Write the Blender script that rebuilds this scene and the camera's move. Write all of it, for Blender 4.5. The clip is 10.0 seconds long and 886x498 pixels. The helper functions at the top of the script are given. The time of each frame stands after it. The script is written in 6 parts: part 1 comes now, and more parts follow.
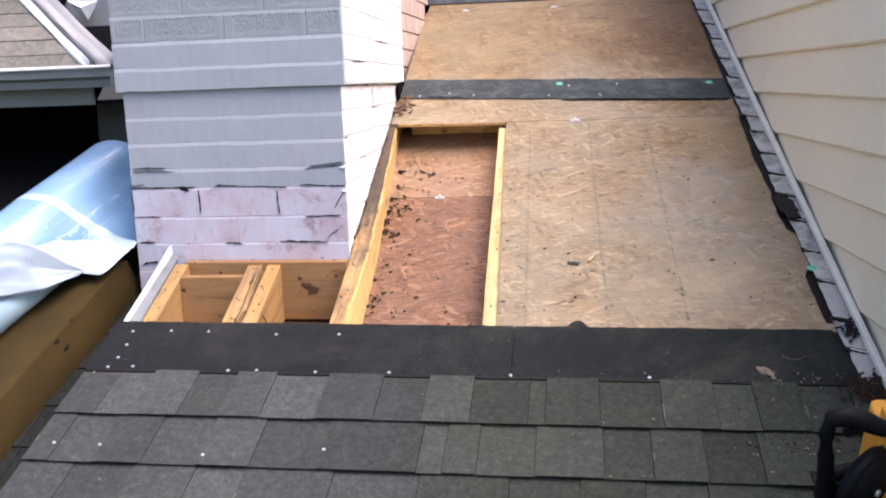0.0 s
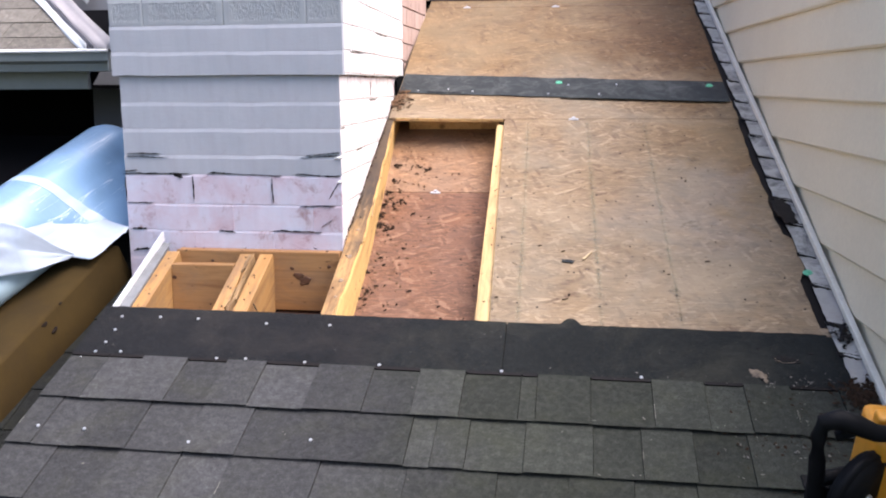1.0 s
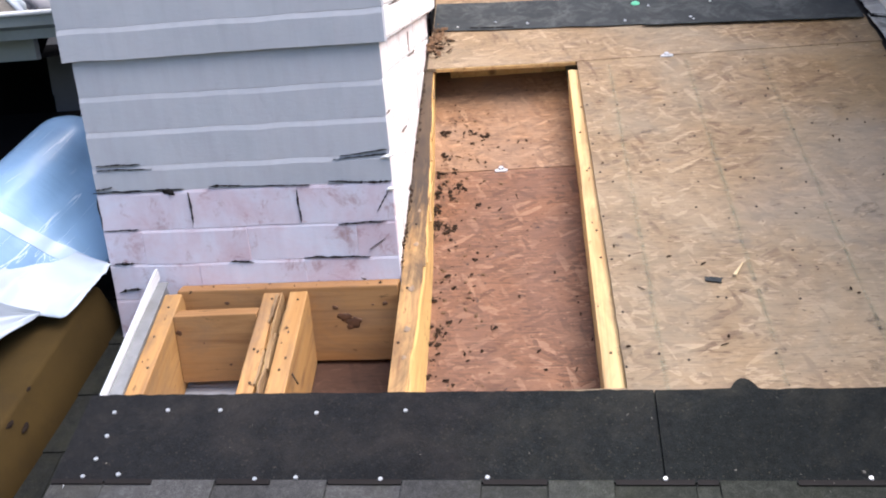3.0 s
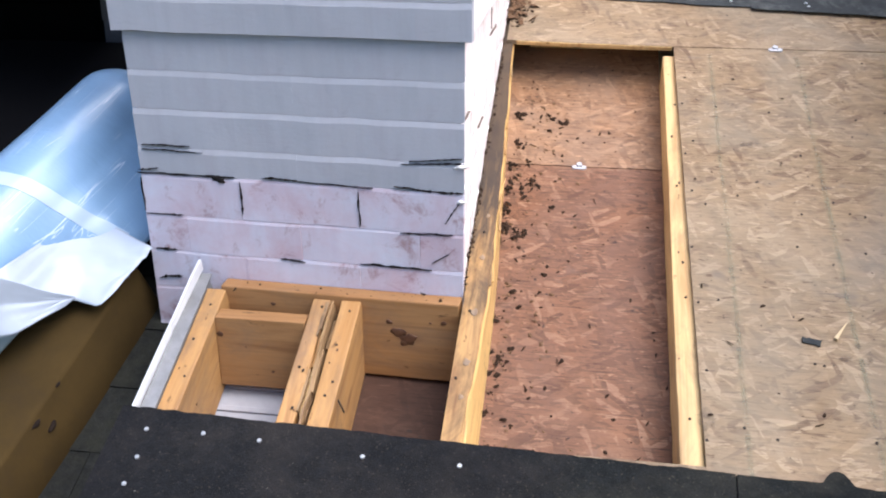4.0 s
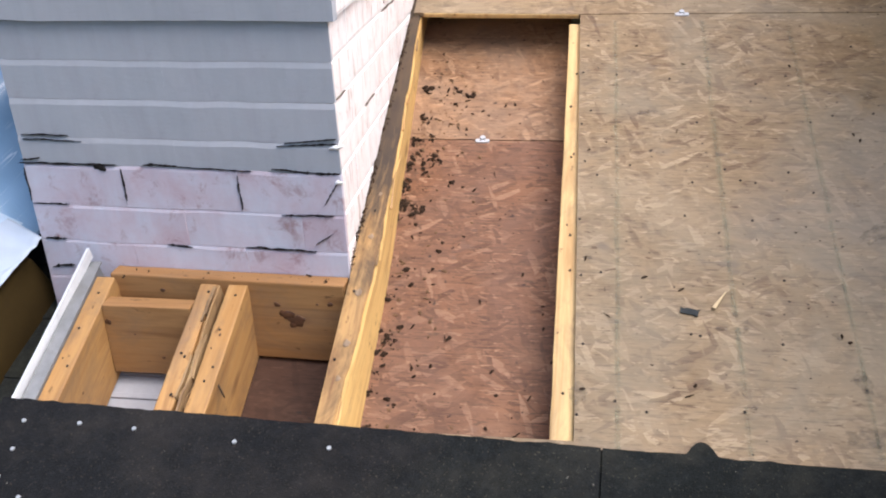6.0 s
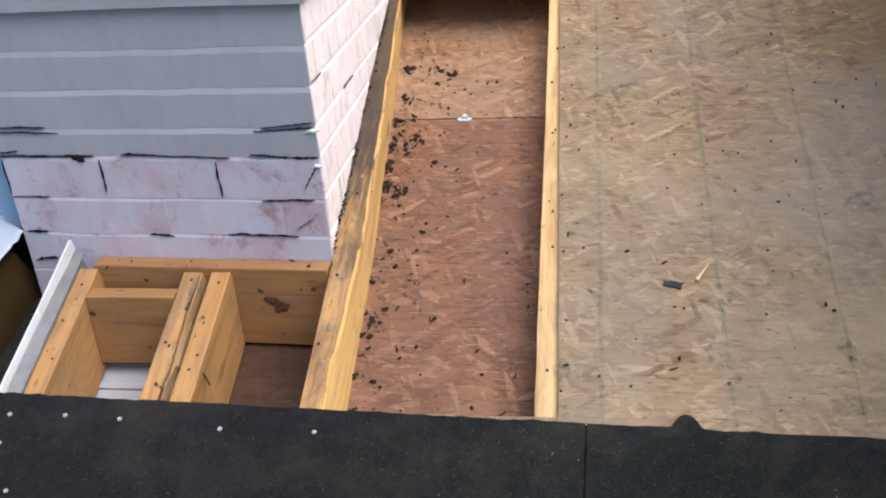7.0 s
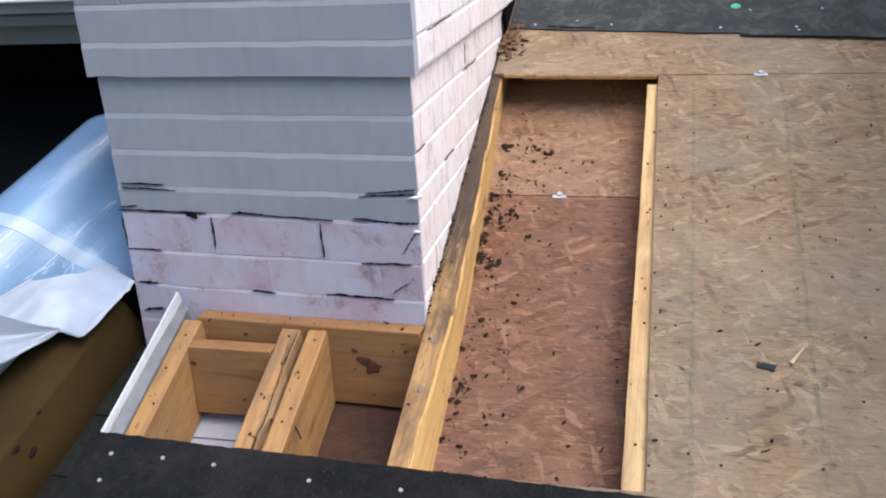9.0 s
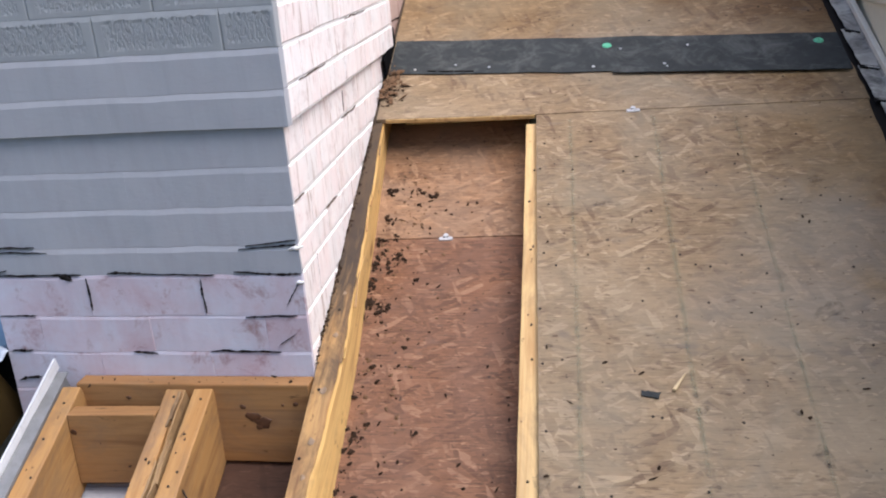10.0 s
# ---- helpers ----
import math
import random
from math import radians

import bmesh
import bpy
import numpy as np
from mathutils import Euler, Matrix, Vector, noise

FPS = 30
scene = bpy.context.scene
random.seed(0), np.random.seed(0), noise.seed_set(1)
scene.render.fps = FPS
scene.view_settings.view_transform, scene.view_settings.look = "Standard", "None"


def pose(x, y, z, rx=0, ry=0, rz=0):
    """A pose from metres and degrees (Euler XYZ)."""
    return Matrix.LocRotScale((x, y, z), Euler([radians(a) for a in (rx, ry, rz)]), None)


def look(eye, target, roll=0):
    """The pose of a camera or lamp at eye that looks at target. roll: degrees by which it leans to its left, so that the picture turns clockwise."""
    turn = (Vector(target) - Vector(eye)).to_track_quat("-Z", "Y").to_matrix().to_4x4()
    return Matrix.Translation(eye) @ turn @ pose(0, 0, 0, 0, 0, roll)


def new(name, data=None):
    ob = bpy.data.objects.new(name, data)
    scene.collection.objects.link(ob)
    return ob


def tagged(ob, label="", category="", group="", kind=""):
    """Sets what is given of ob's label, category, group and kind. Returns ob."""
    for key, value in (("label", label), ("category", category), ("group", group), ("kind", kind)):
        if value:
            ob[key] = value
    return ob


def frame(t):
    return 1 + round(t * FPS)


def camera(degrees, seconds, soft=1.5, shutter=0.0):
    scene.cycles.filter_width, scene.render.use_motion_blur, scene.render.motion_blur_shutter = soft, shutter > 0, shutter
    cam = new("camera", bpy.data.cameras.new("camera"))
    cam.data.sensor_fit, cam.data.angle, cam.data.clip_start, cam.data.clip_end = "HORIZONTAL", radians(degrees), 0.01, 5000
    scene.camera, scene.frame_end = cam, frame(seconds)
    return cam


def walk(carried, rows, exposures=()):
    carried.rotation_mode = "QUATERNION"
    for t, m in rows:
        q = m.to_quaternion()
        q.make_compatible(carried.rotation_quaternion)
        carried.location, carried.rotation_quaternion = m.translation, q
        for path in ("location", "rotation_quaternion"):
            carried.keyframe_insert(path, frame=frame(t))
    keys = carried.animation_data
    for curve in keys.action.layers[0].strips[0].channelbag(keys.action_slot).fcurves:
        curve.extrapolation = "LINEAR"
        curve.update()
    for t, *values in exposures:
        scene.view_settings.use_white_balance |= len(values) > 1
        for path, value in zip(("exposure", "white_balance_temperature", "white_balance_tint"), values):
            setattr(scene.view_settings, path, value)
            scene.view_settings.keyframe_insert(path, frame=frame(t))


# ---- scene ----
cam = camera(50.52, 10.0, soft=2.0)
PATH = [
    (0, (0.5594, -2.5452, 0.4537), (0.3325, -0.5884, 0.1079), -2.05),
    (0.5, (0.5718, -2.5618, 0.4290), (0.3767, -0.6025, 0.0781), -1.92),
    (1, (0.5573, -2.5309, 0.4330), (0.3429, -0.5725, 0.0887), -0.29),
    (1.5, (0.4679, -2.3819, 0.4291), (0.1985, -0.4370, 0.0487), -1.39),
    (2, (0.3575, -2.2378, 0.4783), (0.1629, -0.2998, 0.0240), -1.44),
    (2.5, (0.3006, -1.9982, 0.5184), (0.1964, -0.0572, 0.0478), -2.05),
    (3, (0.2852, -1.8256, 0.5985), (0.0840, 0.0768, 0.0152), -4.55),
    (3.2, (0.2735, -1.8127, 0.5816), (-0.0236, 0.0754, -0.0073), -3.37),
    (4.3, (0.1958, -1.5444, 0.8046), (-0.0676, 0.2577, -0.0218), 0.24),
    (4.5, (0.2265, -1.5497, 0.7792), (-0.0605, 0.2775, 0.0183), -0.35),
    (5, (0.3430, -1.5052, 0.7883), (0.0323, 0.2607, -0.0977), -1.10),
    (5.5, (0.3900, -1.5084, 0.7932), (-0.0461, 0.2181, -0.1173), -2.21),
    (6, (0.4288, -1.5388, 0.7761), (0.1407, 0.2485, -0.0739), -2.26),
    (6.2, (0.4160, -1.5274, 0.7948), (0.1255, 0.2336, -0.1075), -2.31),
    (7.3, (0.4750, -1.5290, 0.7619), (0.1729, 0.2471, -0.1066), -4.90),
    (7.5, (0.4375, -1.5423, 0.7607), (0.0651, 0.2279, -0.0922), -3.39),
    (8, (0.4372, -1.5263, 0.7840), (-0.1079, 0.2262, -0.0108), -0.89),
    (8.5, (0.4544, -1.5609, 0.7550), (0.1123, 0.2813, 0.0557), -1.48),
    (9, (0.4455, -1.5824, 0.7566), (-0.0156, 0.2305, 0.0488), -3.15),
    (9.5, (0.4660, -1.5714, 0.7606), (-0.0279, 0.2447, 0.0839), -4.06),
    (10, (0.4899, -1.5694, 0.7553), (0.2201, 0.3087, 0.1228), -4.34),
]
walk(cam, [(t, look(eye, target, roll)) for t, eye, target, roll in PATH], [(0, 1.07, 6360, 17), (2, 0.96, 6260, 16), (3.2, 0.90, 6210, 14), (4.5, 0.70, 6010, 13), (6.2, 0.58, 6310, 12), (7.3, 0.38, 6260, 12), (8.0, 0.34, 5910, 11), (8.5, 0.31, 6110, 13), (9.5, 0.31, 5960, 12), (10, 0.36, 6160, 13)])

# ---- world, sun, exposure ----
SUN_AZ, SUN_EL = 104.0, 60.0  # degrees from +y towards +x, and above the horizon
world = bpy.data.worlds.new("sky")
scene.world = world
world.use_nodes = True
wn = world.node_tree
sky = wn.nodes.new("ShaderNodeTexSky")
sky.sky_type = "NISHITA"
sky.sun_disc = False
sky.sun_elevation = radians(SUN_EL)
sky.sun_rotation = radians(SUN_AZ)
sky.air_density, sky.dust_density, sky.ozone_density = 1.0, 3.0, 1.0
wn.links.new(sky.outputs[0], wn.nodes["Background"].inputs[0])
wn.nodes["Background"].inputs[1].default_value = 0.15
sun = new("sun", bpy.data.lights.new("sun", "SUN"))
sun.data.energy, sun.data.angle, sun.data.color = 3.6, radians(64), (1.0, 0.96, 0.91)
sd = Vector((math.sin(radians(SUN_AZ)) * math.cos(radians(SUN_EL)), math.cos(radians(SUN_AZ)) * math.cos(radians(SUN_EL)), math.sin(radians(SUN_EL))))
sun.matrix_basis = look(sd * 20, (0, 0, 0))

# ---- the roof's own axes: u along the eaves, v up the slope, w square to it ----
PITCH = 22.34
ROOF = pose(0, 0, 0, PITCH)
SKEW = pose(0, 0, 0, 0, 0, -1.75)  # shingle courses run a little out of square
CHIM = pose(0, 0, 0, 0, 0, -2.3)


# ---- materials ----
def nodes_of(name, rough=0.8, metal=0.0):
    m = bpy.data.materials.new(name)
    m.use_nodes = True
    t = m.node_tree
    b = t.nodes["Principled BSDF"]
    b.inputs["Roughness"].default_value, b.inputs["Metallic"].default_value = rough, metal
    return m, t, b


def N(t, kind, **values):
    n = t.nodes.new(kind)
    for k, v in values.items():
        n.inputs[k.replace("_", " ")].default_value = v
    return n


def coords(t, scale=(1, 1, 1), rot=(0, 0, 0), loc=(0, 0, 0), shift=True):
    """Object coordinates, moved by the object's own random number."""
    c = t.nodes.new("ShaderNodeTexCoord")
    mp = t.nodes.new("ShaderNodeMapping")
    mp.inputs["Scale"].default_value, mp.inputs["Rotation"].default_value, mp.inputs["Location"].default_value = scale, rot, loc
    src = c.outputs["Object"]
    if shift:
        oi = t.nodes.new("ShaderNodeObjectInfo")
        mul = t.nodes.new("ShaderNodeVectorMath")
        mul.operation = "MULTIPLY_ADD"
        mul.inputs[1].default_value = (7.3, 3.1, 5.7)
        cmb = t.nodes.new("ShaderNodeCombineXYZ")
        for i in range(3):
            t.links.new(oi.outputs["Random"], cmb.inputs[i])
        t.links.new(cmb.outputs[0], mul.inputs[0])
        t.links.new(src, mul.inputs[2])
        src = mul.outputs[0]
    t.links.new(src, mp.inputs[0])
    return mp.outputs[0]


def noise_tex(t, vec, scale, detail=4.0, rough=0.6, dist=0.0):
    n = N(t, "ShaderNodeTexNoise", Scale=scale, Detail=detail, Roughness=rough, Distortion=dist)
    t.links.new(vec, n.inputs["Vector"])
    return n


def ramp(t, fac, stops):
    r = t.nodes.new("ShaderNodeValToRGB")
    while len(r.color_ramp.elements) < len(stops):
        r.color_ramp.elements.new(0.5)
    for e, (p, c) in zip(r.color_ramp.elements, stops):
        e.position = p
        e.color = (*c, 1) if len(c) == 3 else c
    t.links.new(fac, r.inputs[0])
    return r.outputs[0]


def g3(v):
    return (v, v, v)


def mix(t, fac, a, b, mode="MIX"):
    m = t.nodes.new("ShaderNodeMix")
    m.data_type, m.blend_type = "RGBA", mode
    for sock, val in ((m.inputs[0], fac), (m.inputs[6], a), (m.inputs[7], b)):
        if isinstance(val, (int, float)):
            sock.default_value = val
        elif isinstance(val, tuple):
            sock.default_value = (*val, 1) if len(val) == 3 else val
        else:
            t.links.new(val, sock)
    return m.outputs[2]


def bump(t, b, height, strength=0.3, dist=0.002, under=None):
    n = N(t, "ShaderNodeBump", Strength=strength, Distance=dist)
    t.links.new(height, n.inputs["Height"])
    if under:
        t.links.new(under, n.inputs["Normal"])
    t.links.new(n.outputs[0], b.inputs["Normal"])
    return n.outputs[0]


def strands(t, angle, sx, sy, loc):
    """Flat chips lying one way: stretched cells, each with its own grey."""
    vec = coords(t, (1, 1, 1), (0, 0, radians(angle)), loc, shift=False)
    warp = noise_tex(t, vec, 22.0, 4.0)
    add = t.nodes.new("ShaderNodeVectorMath")
    add.operation = "MULTIPLY_ADD"
    add.inputs[1].default_value = (0.018, 0.009, 0.0)
    t.links.new(warp.outputs["Color"], add.inputs[0])
    t.links.new(vec, add.inputs[2])
    mp = t.nodes.new("ShaderNodeMapping")
    mp.inputs["Scale"].default_value = (sx, sy, 0.01)
    t.links.new(add.outputs[0], mp.inputs[0])
    v = N(t, "ShaderNodeTexVoronoi", Scale=1.0)
    v.feature = "F1"
    t.links.new(mp.outputs[0], v.inputs["Vector"])
    return v


def make_osb(name, dark, mid, light, weather, grey=(0.36, 0.33, 0.30), soft=0.5, wet=None):
    """Strand board: chips lying mostly one way, worn grey in patches, flecked with dark slits."""
    m, t, b = nodes_of(name, 0.6)
    b.inputs["Specular IOR Level"].default_value = 0.22
    sep = []
    for ang, sx, sy, loc in ((4, 15, 88, (0, 0, 0)), (34, 17, 92, (3.3, 1.7, 0)), (-31, 16, 84, (5.1, 8.2, 0)), (72, 19, 80, (2.1, 4.4, 0))):
        s = t.nodes.new("ShaderNodeSeparateColor")
        t.links.new(strands(t, ang, sx, sy, loc).outputs["Color"], s.inputs[0])
        sep.append(s)
    c = sep[0].outputs[0]
    for s, lim in ((sep[1], 0.55), (sep[2], 0.62), (sep[3], 0.76)):
        gt = t.nodes.new("ShaderNodeMath")
        gt.operation = "GREATER_THAN"
        gt.inputs[1].default_value = lim
        t.links.new(s.outputs[1], gt.inputs[0])
        mx = t.nodes.new("ShaderNodeMix")
        t.links.new(gt.outputs[0], mx.inputs[0])
        t.links.new(c, mx.inputs[2])
        t.links.new(s.outputs[0], mx.inputs[3])
        c = mx.outputs[0]
    col = ramp(t, c, ((0.0, tuple(p + (q - p) * (0.22 + 0.5 * soft) for p, q in zip(dark, mid))), (0.28, mid), (0.72, mid), (1.0, tuple(p + (q - p) * soft for p, q in zip(light, mid)))))
    for ang, lim, loc in ((5, 0.635, (1, 1, 0)), (27, 0.665, (4, 2, 0)), (-24, 0.665, (7, 5, 0)), (63, 0.70, (2, 8, 0))):
        # loose fibres and splits between chips
        fib = noise_tex(t, coords(t, (17, 210, 17), (0, 0, radians(ang)), loc, shift=False), 1.0, 3.0, 0.62, 0.35)
        col = mix(t, ramp(t, fib.outputs[0], ((lim - 0.05, g3(0.0)), (lim + 0.02, g3(0.78)))), col, tuple(c * 0.8 for c in dark))
        col = mix(t, ramp(t, fib.outputs[0], ((0.28, g3(0.34)), (0.36, g3(0.0)))), col, light)
    grain = noise_tex(t, coords(t, (16, 170, 16), shift=False), 1.0, 6.0, 0.75, 0.5)
    col = mix(t, 0.38, col, ramp(t, grain.outputs[0], ((0.30, g3(0.5)), (0.52, g3(1.0)), (0.75, g3(1.25)))), "MULTIPLY")
    patch = noise_tex(t, coords(t, (9, 30, 9), (0, 0, radians(12)), (2.7, 5.2, 0), shift=False), 1.0, 5.0, 0.7, 1.6)
    col = mix(t, 0.42, col, ramp(t, patch.outputs[0], ((0.34, (0.56, 0.51, 0.48)), (0.5, g3(1.0)), (0.66, (1.28, 1.26, 1.2)))), "MULTIPLY")
    big = noise_tex(t, coords(t, shift=False, loc=(1.3, 0.2, 0)), 2.4, 6.0, 0.66, 0.6)
    col = mix(t, ramp(t, big.outputs[0], ((0.42, g3(0.0)), (0.62, g3(weather)))), col, grey)
    warm = noise_tex(t, coords(t, shift=False, loc=(9.3, 5.2, 0)), 3.2, 5.0, 0.6, 0.5)
    col = mix(t, ramp(t, warm.outputs[0], ((0.5, g3(0.0)), (0.72, g3(0.4)))), col, light)
    stain = noise_tex(t, coords(t, (4, 9, 4), shift=False, loc=(7.3, 2.2, 0)), 1.0, 7.0, 0.75, 0.8)
    col = mix(t, ramp(t, stain.outputs[0], ((0.54, g3(0.0)), (0.74, g3(0.42)))), col, tuple(p * 0.9 for p in dark))
    if wet:
        # brown water stains on the upper sheets and along one edge
        pos = t.nodes.new("ShaderNodeSeparateXYZ")
        t.links.new(coords(t, shift=False), pos.inputs[0])
        wob = noise_tex(t, coords(t, shift=False, loc=(4.1, 0.4, 0)), 2.6, 5.0, 0.6, 0.5)
        def edge(sock, lo, hi):
            r = N(t, "ShaderNodeMapRange", From_Min=lo, From_Max=hi)
            s = t.nodes.new("ShaderNodeMath")
            s.operation = "MULTIPLY_ADD"
            s.inputs[1].default_value = 0.9
            t.links.new(wob.outputs[0], s.inputs[0])
            t.links.new(sock, s.inputs[2])
            t.links.new(s.outputs[0], r.inputs[0])
            return r.outputs[0]
        def both(op, p, q):
            s = t.nodes.new("ShaderNodeMath")
            s.operation = op
            t.links.new(p, s.inputs[0])
            t.links.new(q, s.inputs[1])
            return s.outputs[0]
        side = both("MULTIPLY", edge(pos.outputs[0], 1.32, 1.62), edge(pos.outputs[1], 0.5, 0.9))
        col = mix(t, both("MAXIMUM", side, edge(pos.outputs[1], 1.55, 1.9)), col, mix(t, 1.0, col, wet, "MULTIPLY"))
        dusty = both("MULTIPLY", both("MULTIPLY", edge(pos.outputs[0], 1.32, 1.46), edge(pos.outputs[0], 1.64, 1.52)), both("MULTIPLY", edge(pos.outputs[1], 0.33, 0.47), edge(pos.outputs[1], 1.02, 0.82)))
        pale_dust = t.nodes.new("ShaderNodeMath")
        pale_dust.operation = "MULTIPLY"
        pale_dust.inputs[1].default_value = 0.36
        t.links.new(dusty, pale_dust.inputs[0])
        col = mix(t, pale_dust.outputs[0], col, (0.190, 0.178, 0.166))
        # darker and browner again towards the upper right
        deep = both("MULTIPLY", edge(pos.outputs[0], 1.05, 1.45), edge(pos.outputs[1], 1.55, 1.9))
        col = mix(t, deep, col, mix(t, 1.0, col, (0.62, 0.50, 0.40), "MULTIPLY"))
    smudge = noise_tex(t, coords(t, (7, 10, 7), shift=False, loc=(2.3, 6.2, 0)), 1.0, 3.0, 0.55, 0.4)
    col = mix(t, ramp(t, smudge.outputs[0], ((0.66, g3(0.0)), (0.74, g3(0.38)))), col, (0.12, 0.105, 0.10))
    speck = noise_tex(t, coords(t, (26, 95, 26), shift=False), 1.0, 3.0, 0.6, 0.3)
    col = mix(t, ramp(t, speck.outputs[0], ((0.64, g3(0.0)), (0.71, g3(0.7)))), col, (0.085, 0.05, 0.032))
    dots = noise_tex(t, coords(t, (75, 75, 75), shift=False, loc=(8, 1, 0)), 1.0, 2.0, 0.5)
    col = mix(t, ramp(t, dots.outputs[0], ((0.70, g3(0.0)), (0.745, g3(0.85)))), col, (0.03, 0.022, 0.018))
    pale = noise_tex(t, coords(t, (34, 120, 34), shift=False, loc=(3, 3, 0)), 1.0, 3.0, 0.6, 0.3)
    col = mix(t, ramp(t, pale.outputs[0], ((0.63, g3(0.0)), (0.70, g3(0.6)))), col, light)
    t.links.new(col, b.inputs["Base Color"])
    bump(t, b, grain.outputs[0], 0.4, 0.0012)
    return m


OSB = make_osb("osb_weathered", (0.115, 0.068, 0.043), (0.240, 0.165, 0.094), (0.41, 0.305, 0.195), 0.62, (0.236, 0.196, 0.142), 0.30, (0.84, 0.76, 0.62))
# darkened copy of the board: the bay's shade is put into its colour
OSB_SHADED = make_osb("osb_bay_shade", (0.020, 0.008, 0.005), (0.048, 0.021, 0.012), (0.085, 0.043, 0.027), 0.5, (0.042, 0.025, 0.019), 0.35)
OSB_LOW = make_osb("osb_sheltered", (0.085, 0.039, 0.019), (0.265, 0.140, 0.071), (0.45, 0.275, 0.16), 0.6, (0.235, 0.156, 0.108), 0.24)
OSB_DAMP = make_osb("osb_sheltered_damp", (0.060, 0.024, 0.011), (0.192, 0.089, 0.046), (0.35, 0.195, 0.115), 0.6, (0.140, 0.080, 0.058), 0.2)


def make_wood(name, light, dark, wear=0.0, rough=0.62, soil=(0.16, 0.105, 0.065), rot=False):
    """Sawn softwood; the grain runs along the object's y."""
    m, t, b = nodes_of(name, rough)
    vec = coords(t, (26, 1.6, 26))
    ring = noise_tex(t, vec, 1.0, 6.0, 0.62, 0.8)
    col = ramp(t, ring.outputs[0], ((0.32, dark), (0.5, light), (0.68, (light[0] * 0.86, light[1] * 0.78, light[2] * 0.66))))
    fine = noise_tex(t, coords(t, (160, 5, 160)), 1.0, 3.0, 0.6)
    col = mix(t, 0.4, col, ramp(t, fine.outputs[0], ((0.3, g3(0.68)), (0.7, g3(1.0)))), "MULTIPLY")
    kn = N(t, "ShaderNodeTexVoronoi", Scale=1.0)
    t.links.new(coords(t, (9, 3.4, 9)), kn.inputs["Vector"])
    col = mix(t, ramp(t, kn.outputs["Distance"], ((0.05, g3(0.75)), (0.13, g3(0.0)))), col, (0.13, 0.055, 0.02))
    dirt = noise_tex(t, coords(t, (12, 6, 12), loc=(4, 4, 1)), 1.0, 6.0, 0.72, 0.5)
    col = mix(t, ramp(t, dirt.outputs[0], ((0.54 - 0.12 * wear, g3(0.0)), (0.74 - 0.12 * wear, g3(0.30 + 0.6 * wear)))), col, soil)
    if rot:
        # blackened by water further up its length
        pos = t.nodes.new("ShaderNodeSeparateXYZ")
        t.links.new(coords(t, shift=False), pos.inputs[0])
        wob = noise_tex(t, coords(t, (90, 9, 1), shift=False), 1.0, 5.0, 0.7, 0.5)
        s = t.nodes.new("ShaderNodeMath")
        s.operation = "ADD"
        t.links.new(wob.outputs[0], s.inputs[0])
        t.links.new(pos.outputs[1], s.inputs[1])
        col = mix(t, ramp(t, s.outputs[0], ((0.42, g3(0.0)), (0.80, g3(0.90)))), col, (0.032, 0.022, 0.016))
    fleck = noise_tex(t, coords(t, (70, 26, 70), loc=(1, 8, 2)), 1.0, 3.0, 0.6, 0.3)
    col = mix(t, ramp(t, fleck.outputs[0], ((0.66, g3(0.0)), (0.72, g3(0.75)))), col, tuple(c * 0.35 for c in dark))
    blot = noise_tex(t, coords(t, (14, 5, 14), loc=(6, 2, 5)), 1.0, 4.0, 0.6, 0.4)
    col = mix(t, ramp(t, blot.outputs[0], ((0.56, g3(0.0)), (0.72, g3(0.35)))), col, tuple(c * 0.7 for c in dark))
    t.links.new(col, b.inputs["Base Color"])
    bump(t, b, ring.outputs[0], 0.25, 0.0015)
    return m


PINE = make_wood("pine", (0.43, 0.236, 0.084), (0.235, 0.108, 0.035), 0.5)
PINE_WORN = make_wood("pine_worn", (0.36, 0.23, 0.11), (0.18, 0.10, 0.05), 0.6, 0.7, (0.07, 0.045, 0.03))
PINE_FRESH = make_wood("pine_fresh_cut", (0.66, 0.45, 0.20), (0.46, 0.27, 0.105), 0.3)
PINE_SPLIT = make_wood("pine_fresh_split", (0.70, 0.455, 0.170), (0.47, 0.265, 0.092), 0.22)
PINE_GREY = make_wood("pine_grey", (0.27, 0.19, 0.125), (0.13, 0.08, 0.05), 0.6, 0.8, (0.055, 0.042, 0.033))
PINE_STAIN = make_wood("pine_stained", (0.46, 0.27, 0.105), (0.23, 0.115, 0.048), 0.85, 0.8, (0.070, 0.046, 0.031), rot=True)
PINE_HEAD = make_wood("pine_header", (0.335, 0.174, 0.066), (0.205, 0.094, 0.031), 0.35)


